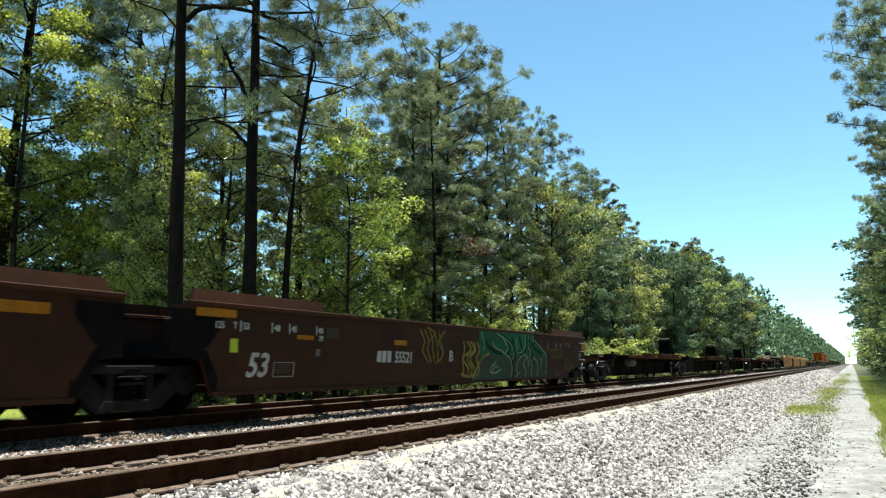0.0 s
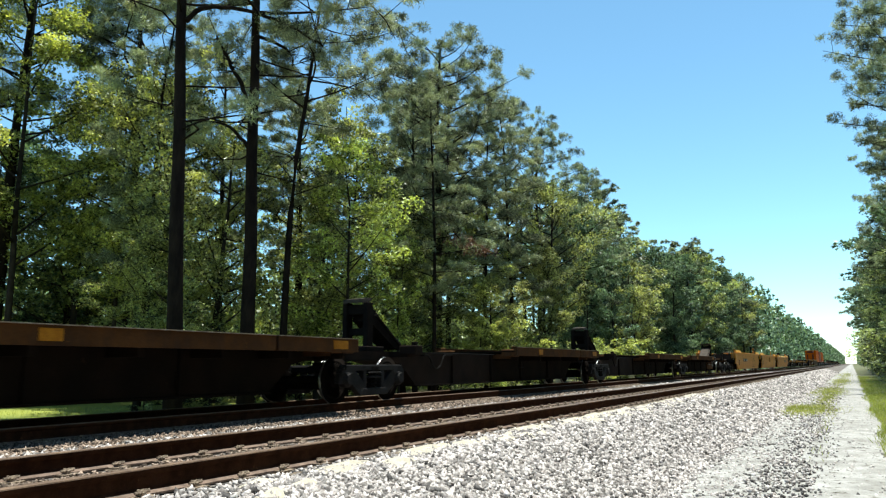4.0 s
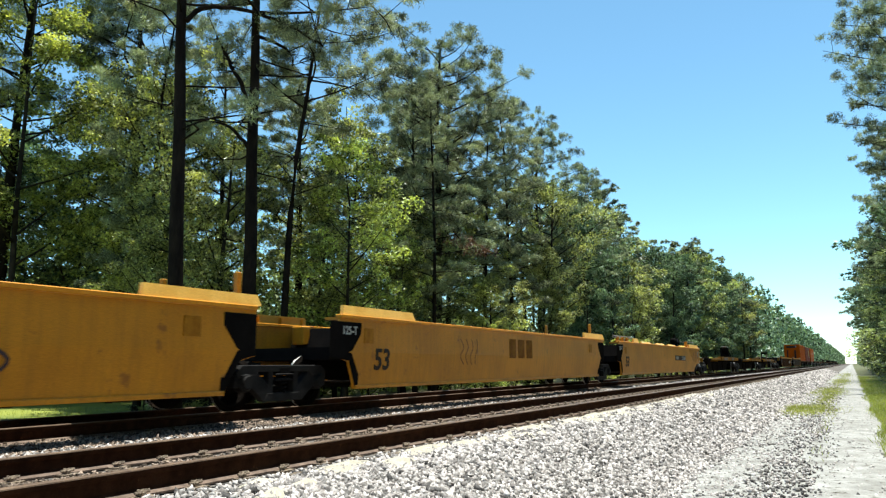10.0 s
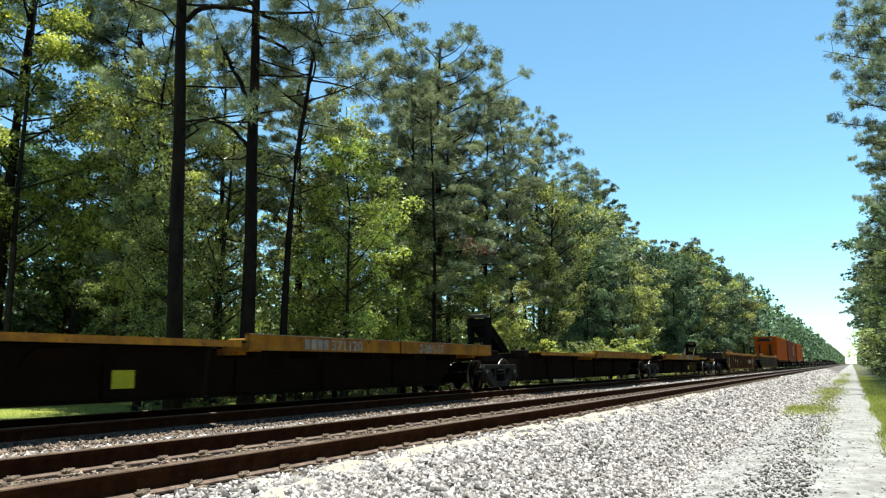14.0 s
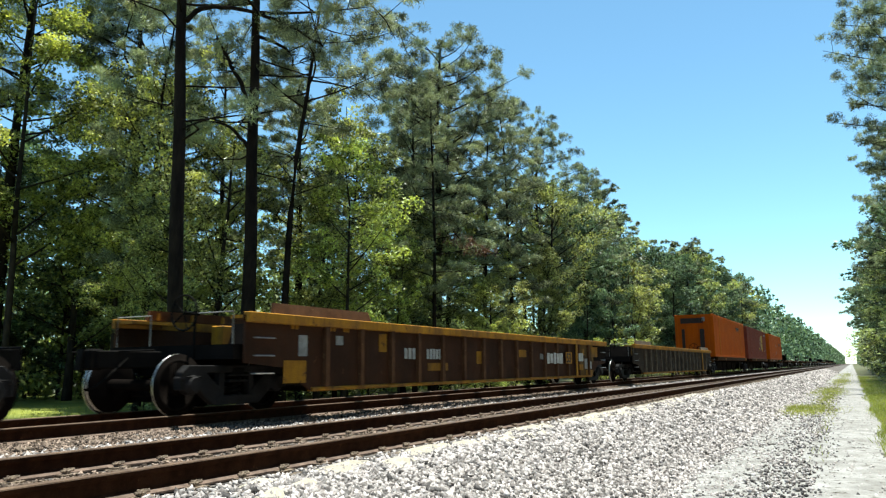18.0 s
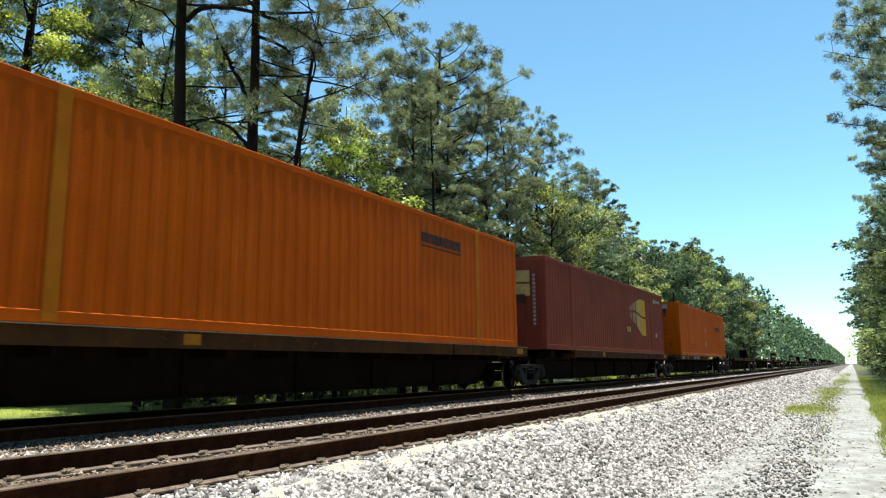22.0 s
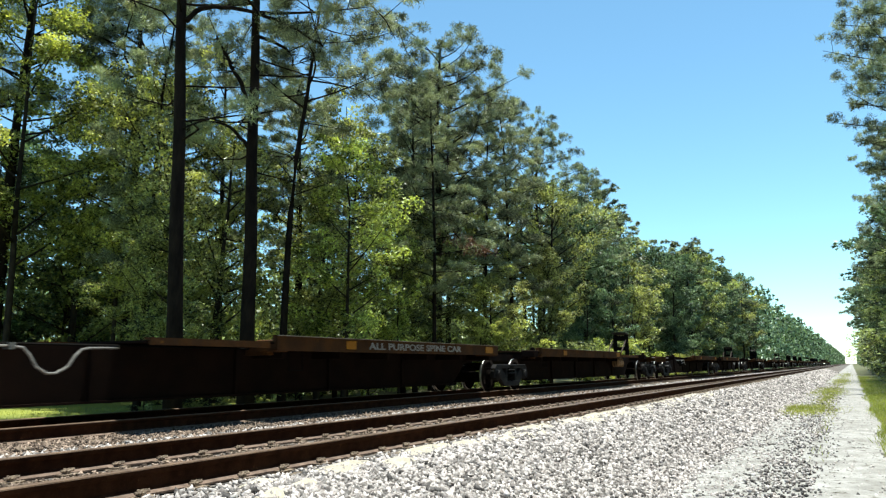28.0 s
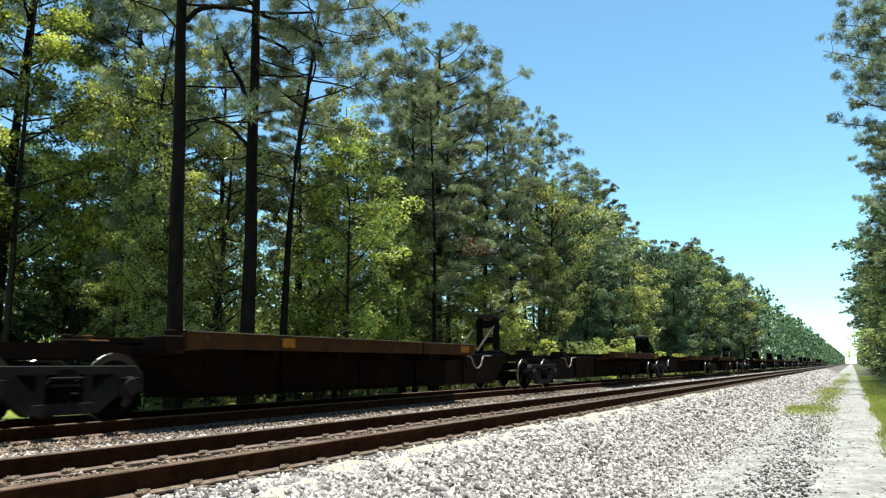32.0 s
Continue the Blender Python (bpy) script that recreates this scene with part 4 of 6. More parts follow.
bmesh.ops.bevel(bm, geom=[e for e in bm.edges if e.calc_length() > .09], offset=.012, segments=1, affect="EDGES")
FRAME_MESH = finish(bm, "side_frame", M_FRAME)
bm = B()
tube(bm, [(.99 + .075 * math.cos(i * 1.05), .10 * math.sin(i * 1.05), .27 + i * .0125) for i in range(24)], .022, 5)
SPRING_MESH = finish(bm, "spring", M_IRON)
bm = B()
box(bm, 0, 0, .62, 2.15, .30, .16, .03)
lathe_x(bm, [(-.30, .06), (.30, .06)], 0, .72, 10)
box(bm, 0, 0, .72, .62, .5, .07)
for sy in (-1, 1):
    box(bm, 0, sy * .48, .30, 1.7, .12, .14, .02)
    for sx in (-1, 1):
        box(bm, sx * .745, sy * .46, .42, .1, .08, .34, .02)
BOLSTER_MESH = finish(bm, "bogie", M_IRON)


def bogie(parent, y):
    b = part("bogie", BOLSTER_MESH, None, parent, "dark cast-iron bogie with two wheelsets", at=pose(0, y, 0))
    for turn in (0, 180):
        part("side_frame", FRAME_MESH, None, b, at=pose(0, 0, 0, 0, 0, turn))
        part("spring", SPRING_MESH, None, b, at=pose(0, 0, 0, 0, 0, turn))
    for sy in (-.89, .89):
        w = part("wheelset", WHEEL_MESH, None, b, at=pose(0, sy, .425))
        WHEELS.append((w, sy))
    return b


bm = B()
box(bm, 0, .55, .80, .34, 1.1, .26, .02)
box(bm, 0, .02, .80, .26, .24, .30, .03)
prism(bm, [(-.16, .66), (-.02, .66), (-.02, .95), (-.12, .95)], -.11, .02)
tube(bm, [(.16, .5, .82), (.18, .25, .62), (.10, .05, .42), (.02, -.05, .38)], .022, 6)
tube(bm, [(-.9, .35, .92), (.9, .35, .92)], .016, 5)
COUPLER_MESH = finish(bm, "coupler", M_IRON)


def coupler(parent, y, turn):
    """Knuckle at y, drawbar towards the car."""
    return part("coupler", COUPLER_MESH, None, parent, "rusty knuckle coupler with a hanging air hose", at=pose(0, y, 0, 0, 0, turn))


def lettering(txt, height, parent, material, x, y, z, thick=.004, squeeze=1.0):
    """Stencilled characters on the side that faces +x, reading away along +y."""
    cu = bpy.data.curves.new("stencil", "FONT")
    cu.body, cu.size, cu.extrude, cu.offset = txt, height / .72, thick, height * .03
    cu.resolution_u = 3
    tmp = bpy.data.objects.new("stencil", cu)
    me = bpy.data.meshes.new_from_object(tmp)
    bpy.data.objects.remove(tmp)
    me.materials.clear()
    me.materials.append(material)
    turn = Matrix(((0, 0, 1, x), (squeeze, 0, 0, y), (0, 1, 0, z), (0, 0, 0, 1)))
    me.transform(turn)
    lay(me, parent)
    me.name = "stencil"
    return part("stencil", me, None, parent)


def bars(parent, x, y, z, rows, w, h, material, name="stencil_bar"):
    """Rows of plain bars for small writing on the side facing +x."""
    bm = B()
    for r in range(rows):
        box(bm, x, y + w / 2 + (.0 if r % 2 == 0 else -.03 * w), z - r * h * 1.7, .006, w * (1.0 if r % 2 == 0 else .86), h)
    ob = part(name, bm, material, parent)
    lay(ob.data, parent)
    return ob


def mark_cells(parent, x, y, z, w, h, n, material, gap=.25):
    """An owner's mark: n upright blocks of the letters' size."""
    cw = w / n
    for i in range(n):
        bm = B()
        box(bm, x, y + cw * (i + .5), z + h / 2, .006, cw * (1 - gap), h * (1 if i % 3 else .94))
        lay(part("owner_mark", bm, material, parent).data, parent)


bm = B()
tube(bm, [(-.07, -.21, 0), (0, -.21, 0), (0, .21, 0), (-.07, .21, 0)], .012, 5)
RUNG_MESH = finish(bm, "grab_iron", M_PIPE)


def grab_irons(parent, spots):
    for x, y, z0, z1, n in spots:
        for i in range(n):
            part("grab_iron", RUNG_MESH, None, parent, at=pose(x, y, z0 + (z1 - z0) * i / (n - 1)))


def brake_wheel(parent, x, y, z, facing=-1):
    bm = B()
    n = 16
    pts = [(x + .27 * math.cos(k * 2 * math.pi / n), y, z + .27 * math.sin(k * 2 * math.pi / n)) for k in range(n + 1)]
    tube(bm, pts, .016, 6)
    for k in range(5):
        a = k * 1.2566
        tube(bm, [(x, y, z), (x + .26 * math.cos(a), y, z + .26 * math.sin(a))], .011, 5)
    tube(bm, [(x, y, z), (x, y - facing * .3, z)], .03, 6)
    tube(bm, [(x, y - facing * .22, z), (x, y - facing * .22, z - .9)], .02, 6)
    return part("brake_wheel", bm, M_IRON, parent, "round hand-brake wheel")


def air_tank(parent, x, y, z, ln, r, material, label):
    bm = B()
    tube(bm, [(x, y, z), (x, y + .06, z), (x, y + ln - .06, z), (x, y + ln, z)], [r * .6, r, r, r * .6], 16)
    box(bm, x, y + ln * .25, z, r * 2.05, .05, r * 2.05, .02)
    box(bm, x, y + ln * .75, z, r * 2.05, .05, r * 2.05, .02)
    return part("air_tank", bm, material, parent, label)


# ---- well cars ----
WALL_X, BEND_Z = 1.48, .93             # side walls stand upright above the bend and lean in below it
SLOPED = set()


def lay(me, parent):
    """Let flat markings follow the wall below its bend."""
    if parent.name in SLOPED:
        for v in me.vertices:
            v.co.x -= max(0.0, BEND_Z - v.co.z) * .11


def well_car(name, s0, L, paint, chord, label, front, rear, posts=0, top=1.55, low=.29, raised=(.9, 3.5), raised_r=None, post_paint=None, end_paint=None, panel_x=WALL_X):
    """A double-stack well: deep side walls from y=0 to L. front, rear: 'bogie' (free end) or 'joint' (shared bogie)."""
    c = car(name, s0, label)
    if not posts:
        SLOPED.add(c.name)
    cut_f, cut_r = (1.55, .62) if front == "bogie" else (.55, .72), (1.75, .62) if rear == "bogie" else (.55, .72)
    lean = 0.0 if posts else (BEND_Z - low) * .11
    up = [(0, top), (L, top), (L, BEND_Z), (0, BEND_Z)]
    down = [(L, cut_r[1] + .12), (L - cut_r[0] * .55, cut_r[1] + .05), (L - cut_r[0], low), (cut_f[0], low), (cut_f[0] * .55, cut_f[1] + .05), (0, cut_f[1] + .12)]
    for sx in (-1, 1):
        bm = B()
        prism(bm, up, sx * panel_x, sx * (panel_x - .05))
        q = [(0, BEND_Z), (L, BEND_Z)] + down
        prism(bm, q, sx * panel_x, sx * (panel_x - .05))
        for v in bm.verts:
            v.co.x -= sx * max(0.0, BEND_Z - v.co.z) / (BEND_Z - low) * lean
        part("side_wall", bm, paint, c)
        bm = B()
        box(bm, sx * (panel_x - .03 + (.04 if posts else 0)), L / 2, top + .015 - (.05 if posts else 0), .14, L, .16 if posts else .07, .012)
        part("top_chord", bm, chord, c)
        bm = B()
        box(bm, sx * (panel_x - .03 - lean), (cut_f[0] + L - cut_r[0]) / 2, low + .02, .12, L - cut_f[0] - cut_r[0], .07, .012)
        part("side_sill", bm, chord if posts else paint, c)
        r1, r2 = raised, raised_r or raised
        for y0, y1 in ((r1[0], r1[1]), (L - r2[1], L - r2[0])):
            if y1 - y0 < .5:
                continue
            bm = B()
            prism(bm, [(y0, top + .05), (y1, top + .05), (y1 - .06, top + .22), (y0 + .04, top + .22)], sx * (panel_x + .006), sx * (panel_x - .06))
            for v in bm.verts:
                v.co.x -= sx * .035 * (v.co.z > top + .1)
            part("container_guide", bm, M_GUIDE if chord is M_YELLOW else post_paint or chord, c)
            for i in range(4):
                bm = B()
                box(bm, sx * (panel_x - .10), y0 + .2 + (y1 - y0 - .4) * i / 3, top + .12, .08, .03, .13)
                part("guide_gusset", bm, chord, c)
        if posts:
            bm = B()
            prism(bm, [(-.055, low + .06), (.055, low + .06), (.055, top - .03), (-.055, top - .03)], sx * panel_x, sx * (panel_x + .075))
            me = finish(bm, "side_post", post_paint or paint)
            for i in range(posts):
                part("side_post", me, None, c, at=pose(0, cut_f[0] + .35 + (L - cut_f[0] - cut_r[0] - .7) * i / (posts - 1), 0))
    bm = B()
    for x in (-1, 1):
        box(bm, x * (panel_x - .28), L / 2, low + .06, .30, L - 4.2, .05)
    for i in range(9):
        box(bm, 0, 2.2 + (L - 4.4) * i / 8, low + .02, 2 * panel_x - .26, .30, .10)
    part("well_floor", bm, M_SPINE, c, "open lattice well floor")
    for y, sg, kind in ((0, 1, front), (L, -1, rear)):
        # end platform coloured black to stand for the shade between cars
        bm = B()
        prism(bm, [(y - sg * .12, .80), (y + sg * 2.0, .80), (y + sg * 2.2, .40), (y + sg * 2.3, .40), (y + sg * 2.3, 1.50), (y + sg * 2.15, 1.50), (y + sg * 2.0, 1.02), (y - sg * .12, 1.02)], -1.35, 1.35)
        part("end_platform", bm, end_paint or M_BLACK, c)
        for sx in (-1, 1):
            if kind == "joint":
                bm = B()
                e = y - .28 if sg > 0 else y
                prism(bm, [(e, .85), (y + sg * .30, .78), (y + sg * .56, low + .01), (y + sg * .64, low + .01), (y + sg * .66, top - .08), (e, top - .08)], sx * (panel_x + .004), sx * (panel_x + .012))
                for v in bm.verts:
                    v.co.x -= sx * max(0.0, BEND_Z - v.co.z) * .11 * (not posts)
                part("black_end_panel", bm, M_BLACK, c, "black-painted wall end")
            for i in range(4 if kind == "bogie" else 0):
                part("grab_iron", RUNG_MESH, None, c, at=pose(sx * (panel_x + .05), y + sg * .38, .58 + i * .27))
            if kind == "bogie":
                bm = B()
                tube(bm, [(sx * 1.3, y - sg * .08, 1.0), (sx * 1.3, y - sg * .08, top + .05), (sx * .5, y - sg * .08, top + .05), (sx * .5, y - sg * .08, 1.0)], .014, 6)
                part("handrail", bm, M_PIPE, c, "grey bent end handrail")
            bm = B()
            box(bm, sx * (panel_x - .22), y + sg * .5, top - .02, .3, .9, .05)
            part("corner_shelf", bm, chord, c)
            bm = B()
            box(bm, sx * 1.05, y + sg * 2.0, top - .2, .3, .25, .4, .02)
            part("corner_pocket", bm, chord, c)
    if front == "bogie":
        bogie(c, .30)
        coupler(c, -1.5, 0)
    if rear == "bogie":
        bogie(c, L - .15)
        coupler(c, L + 1.5, 180)
    return c


def card(parent, x, y, z, w, h, material, name="label_card"):
    bm = B()
    box(bm, x, y + w / 2, z + h / 2, .008, w, h)
    ob = part(name, bm, material, parent)
    lay(ob.data, parent)
    return ob


PX = 1.4895                            # just proud of a well car's wall
BROWN_L = "brown well car with white stencils and spray paint, empty"
# brown pair; the joint bogie hangs under the second
b1 = well_car("well_car", -10.6, 16.7, M_BROWN, M_BROWN, "brown articulated well car unit with white stencils, empty", "joint", "joint", raised=(.2, 3.0))
b2 = well_car("well_car", 7.1, 17.1, M_BROWN, M_BROWN, BROWN_L, "joint", "bogie", raised=(.1, 3.0))
bogie(b2, -.5)
card(b1, PX, 15.1, 1.28, .62, .13, M_REFLECT, "reflector"), card(b2, PX, .15, 1.39, .76, .12, M_REFLECT, "reflector")
for y, txt in ((.49, "125"), (.86, "T"), (1.06, "53"), (1.74, "48"), (2.15, "45"), (2.83, "40")):
    lettering(txt, .10, b2, M_WHITE, PX, y, 1.235, squeeze=.95)
for y in (1.00, 1.68, 2.09, 2.775):
    card(b2, PX, y, 1.20, .022, .16, M_WHITE, "stencil_bar")
lettering("39", .09, b2, M_WHITE, PX, 2.85, 1.11, squeeze=.95)
card(b2, PX, 2.29, 1.12, .42, .07, M_REFLECT, "reflector"), card(b2, PX, 5.22, 1.09, .46, .10, M_REFLECT, "reflector")
bars(b2, PX, 3.05, 1.33, 5, .36, .022, M_SMUDGE)
card(b2, PX, .81, .89, .15, .20, M_LIMEP)
me = lettering("53", .36, b2, M_WHITE, PX, 1.17, .54, squeeze=.95).data
for v in me.vertices:
    v.co.y += (v.co.z - .54) * .16
bars(b2, PX, 1.84, .71, 4, .36, .022, M_SMUDGE)
for y0, z0, w, h in ((1.77, .52, .47, .014), (1.79, .74, .47, .014), (1.77, .52, .014, .23), (2.245, .52, .014, .23)):
    card(b2, PX, y0, z0, w, h, M_PALE, "stencil_frame")
card(b2, PX, 2.78, .85, .11, .12, M_TANK, "worn_patch")
mark_cells(b2, PX, 4.61, .75, .53, .22, 3, M_WHITE)
lettering("55521", .22, b2, M_WHITE, PX, 5.25, .75, squeeze=.9)
lettering("B", .24, b2, M_WHITE, PX, 7.5, .78)
for y, z, w, h in ((13.53, 1.12, .22, .23), (14.29, 1.2, .18, .16), (14.69, 1.19, .19, .16), (15.14, 1.28, .17, .08), (15.40, 1.22, .24, .14)):
    card(b2, PX, y, z, w, h, M_DULL, "worn_patch")
bars(b2, PX, 15.92, 1.28, 5, .70, .05, M_SMUDGE), bars(b2, PX, 14.21, .45, 2, .62, .05, M_SMUDGE), bars(b2, PX, 15.04, .86, 2, .5, .02, M_DULL)
card(b2, PX, 16.80, 1.16, .38, .22, M_REFLECT, "reflector"), card(b2, PX, 16.53, .84, .13, .22, M_PALE)
bars(b1, PX, 12.4, 1.28, 2, .3, .1, M_PALE), bars(b1, PX, 12.0, 1.0, 4, 1.0, .06, M_PALE)


def spray(parent, lines, material, name="sprayed_line", r=.022, depth=.005):
    """Curved spray strokes lying on the wall: rows of (y, z) points, smoothed."""
    for pts in lines:
        bm = B()
        q = []
        for i in range(len(pts) - 1):
            p0, p1, p2, p3 = (Vector(pts[max(0, min(len(pts) - 1, k))]) for k in (i - 1, i, i + 1, i + 2))
            for s in range(6):
                u = s / 6
                q.append(.5 * ((2 * p1) + (p2 - p0) * u + (2 * p0 - 5 * p1 + 4 * p2 - p3) * u * u + (3 * p1 - p0 - 3 * p2 + p3) * u ** 3))
        q.append(Vector(pts[-1]))
        edge = []
        for i, p in enumerate(q):
            d = (q[min(i + 1, len(q) - 1)] - q[max(i - 1, 0)]).normalized()
            k = Vector((-d.y, d.x)) * r * (.55 if i in (0, len(q) - 1) else 1.0)
            edge.append([bm.verts.new((PX + depth, *(p + e))) for e in (-k, k)])
        depth += .0003 if depth < .004 else .0012
        for (a, b), (c, e) in zip(edge, edge[1:]):
            bm.faces.new((a, c, e, b))
        lay(part(name, bm, material, parent).data, parent)


bm = B()
prism(bm, [(9.0, .935), (9.05, 1.53), (12.6, 1.53), (12.35, 1.46), (12.6, 1.36), (13.3, 1.10), (13.6, .935)], PX - .004, PX + .001)
part("sprayed_field", bm, M_GREEN, b2, "solid green spray-painted lettering field")
bm = B()
prism(bm, [(8.7, .31), (9.0, .934), (13.6, .934), (13.6, .31)], PX - .004, PX + .001)
lay(part("sprayed_field", bm, M_GREEN2, b2, "thin grey-green overspray").data, b2)
srng = random.Random(9)
L1 = [[(10.05, 1.50), (10.45, 1.36), (10.75, 1.12), (10.55, .98), (10.9, .84), (11.05, .6), (11.05, .36)], [(10.3, 1.44), (10.75, 1.30), (11.0, 1.18), (11.1, .95), (11.0, .82)], [(9.75, 1.28), (9.95, 1.12), (10.3, 1.05), (10.5, .98)],
      [(11.25, 1.14), (11.45, 1.02), (11.75, 1.06), (11.95, 1.3), (11.9, 1.50)], [(11.8, .98), (11.5, .86), (11.35, .66), (11.4, .5)], [(11.75, 1.0), (11.95, .9), (11.8, .72), (12.0, .52), (12.0, .36)], [(11.95, .95), (12.1, .82), (12.2, .72), (12.1, .66)],
      [(12.15, 1.48), (12.1, 1.2), (12.3, 1.05), (12.2, .9), (12.45, .7), (12.4, .5), (12.55, .36)], [(12.45, .88), (12.65, .84), (12.85, .66), (12.85, .36)], [(12.55, 1.5), (12.4, 1.42), (12.7, 1.32), (13.2, 1.12), (13.5, .92), (13.55, .4)],
      [(10.0, .78), (9.75, .66), (9.7, .52), (10.0, .50), (10.3, .58)], [(9.8, .54), (9.95, .66), (10.15, .62)], [(11.3, .36), (11.45, .46), (11.6, .5)], [(9.1, 1.48), (9.3, 1.2), (9.2, 1.05)], [(13.0, .9), (13.1, .75), (13.08, .55)], [(11.3, 1.46), (11.25, 1.25), (11.4, 1.12)]]
DARK = [[(y + .11, z - .02) for y, z in L1[k]] for k in (0, 1, 3, 7, 9)] + [[(9.35, 1.30), (9.6, 1.12), (10.1, 1.0), (10.4, 1.02)], [(11.0, 1.42), (11.1, 1.2), (11.05, 1.0)], [(11.55, 1.46), (11.6, 1.25), (11.7, 1.12)], [(12.35, 1.3), (12.6, 1.16), (12.9, 1.05), (13.2, 1.0)]]
spray(b2, DARK, M_DARK_GREEN, "sprayed_shadow", r=.055, depth=.0015)
spray(b2, L1, M_SPRAY_G, r=.020, depth=.006)
L2 = []
for i in range(5):
    y = 8.2 + i * .17
    L2.append([(y, 1.25), (y + srng.uniform(-.15, .25), 1.05), (y + srng.uniform(-.2, .2), .85), (y + srng.uniform(0, .25), .6), (y + .05, .42)])
L2 += [[(8.75, .35), (9.0, .7), (9.25, .9), (9.6, .97)], [(8.1, .5), (8.5, .42), (8.9, .5)]]
spray(b2, L2, M_SPRAY_Y, r=.03)
L3 = [[(6.2 + .2 * i, 1.45), (6.4 + .17 * i, 1.2), (6.3 + .22 * i, 1.0), (6.6 + .12 * i, .75)] for i in range(5)] + [[(6.5, 1.5), (6.8, 1.38), (6.6, 1.2)], [(6.9, .72), (7.2, .95), (7.0, 1.2), (7.3, 1.45)]]
spray(b2, L3, M_SPRAY_Y, r=.018)
L4 = [[(13.86 + .15 * i, 1.15), (13.94 + .15 * i, 1.0), (13.86 + .155 * i, .87), (13.99 + .15 * i, .98)] for i in range(7)] + [[(13.86, 1.13), (14.3, 1.16), (14.9, 1.11)]]
L4 += [[(15.06 + .17 * i, .76), (15.14 + .17 * i, .65), (15.05 + .175 * i, .54), (15.2 + .17 * i, .62)] for i in range(6)]
spray(b2, L4, M_SPRAY_OLD, r=.026)

# yellow articulated set of three wells
YL = "yellow articulated well car unit, empty, with dark stencils"
y1 = well_car("well_car", 107.7, 16.6, M_YELLOW, M_YELLOW, YL, "bogie", "joint", raised=(.8, 3.4), raised_r=(-.1, 2.1))
y2 = well_car("well_car", 126.4, 15.9, M_YELLOW, M_YELLOW, YL, "joint", "joint", raised=(.1, 2.6), raised_r=(-.1, 2.1))
y3 = well_car("well_car", 144.3, 17.4, M_YELLOW, M_YELLOW, "yellow end unit of a well car with a roof-level reservoir", "joint", "bogie", raised=(2.45, 3.2), raised_r=(.3, 2.9))
bogie(y2, -.95), bogie(y3, -.95)
for c, y, n in ((y1, 1.7, "53"), (y2, 1.1, "53"), (y3, 1.0, "53")):
    lettering(n, .40, c, M_DARK_DECAL, PX, y, .62, squeeze=1.0)
for c, y in ((y1, 4.5), (y3, 10.45)):
    card(c, PX, y, .88, 2.65, .25, M_DARK_DECAL, "number_panel")
    mark_cells(c, PX + .006, y + .22, .925, .62, .16, 4, M_WHITE)
    lettering("724169", .18, c, M_WHITE, PX + .004, y + 1.62, .915, squeeze=1.35)
bm = B()
for y0 in (7.62, 8.20, 8.78):
    box(bm, PX, y0, 1.12, .006, .42, .50)
part("owner_mark", bm, M_FADED, y2, "faded red-brown painted blocks")
for c, y in ((y1, 15.2), (y2, .75), (y2, 14.2), (y3, .85)):
    card(c, PX, y, 1.10, .3, .28, M_REFLECT, "reflector")
spray(y1, [[(10.9, 1.48), (10.75, 1.2), (10.7, .95)], [(11.25, 1.5), (11.45, 1.45), (11.4, 1.2), (11.3, .98)], [(11.9, 1.44), (11.85, 1.2), (11.65, 1.15), (11.6, 1.02)], [(12.4, 1.42), (12.35, 1.2), (12.25, 1.02), (12.1, 1.04)],
           [(10.6, .55), (10.9, .9), (11.2, .95), (11.35, .75), (11.1, .5), (10.7, .42)], [(11.2, .92), (11.5, .98), (11.75, .8), (11.55, .52), (11.2, .42)], [(11.75, .9), (12.3, 1.0), (12.85, .78), (12.5, .5), (12.0, .42), (11.6, .46)]], M_INK, r=.022)
for c, L in ((y1, 16.6), (y2, 15.9)):
    for x in (-.75, .95):
        bm = B()
        box(bm, x, L + .12, 1.62, .09, .10, 1.1, .01)
        part("corner_upright", bm, M_YELLOW, c, "yellow upright post at the wall end")
for c in (y2, y3):
    lettering("125-T", .15, c, M_WHITE, PX + .008, .06, 1.25, squeeze=.9)
spray(y2, [[(4.6 + .28 * i, 1.3), (4.75 + .24 * i, 1.1), (4.6 + .25 * i, .9), (4.8 + .2 * i, .7)] for i in range(4)], M_DARK_DECAL, r=.012)
for z in (1.74, 1.80):
    bm = B()
    tube(bm, [(1.36, -.35, z), (1.36, 2.5, z)], .018, 6)
    part("roof_pipe", bm, M_PIPE, y3, "grey pipe along the top chord")
for y in (.25, .95, 1.65):
    bm = B()
    box(bm, 1.38, y, 1.64, .10, .22, .24, .015)
    part("pipe_bracket", bm, M_YELLOW_OLD, y3)
for y in (4.2, 7.0, 9.6, 12.4):
    bm = B()
    prism(bm, [(y, 1.565), (y + 1.7, 1.565), (y + 1.66, 1.68), (y + .04, 1.68)], 1.43, 1.37)
    for v in bm.verts:
        v.co.x -= .11 * (v.co.z > 1.6)
    part("container_guide", bm, M_GUIDE, y3, "slanted container guide, pale for the sunlight on it")
bm = B()
prism(bm, [(13.9, 1.55), (14.25, 1.55), (14.25, 1.66), (14.05, 1.92), (13.9, 1.92)], 1.3, 1.44)
part("corner_guide", bm, M_YELLOW, y3)
air_tank(y3, .35, 15.6, 2.02, 1.2, .17, M_IRON, "dark cylindrical reservoir on the end platform")
bm = B()
for y in (15.8, 16.5):
    box(bm, .35, y, 1.75, .1, .08, .4)
box(bm, 0, 16.1, 1.62, 1.9, 1.3, .05)
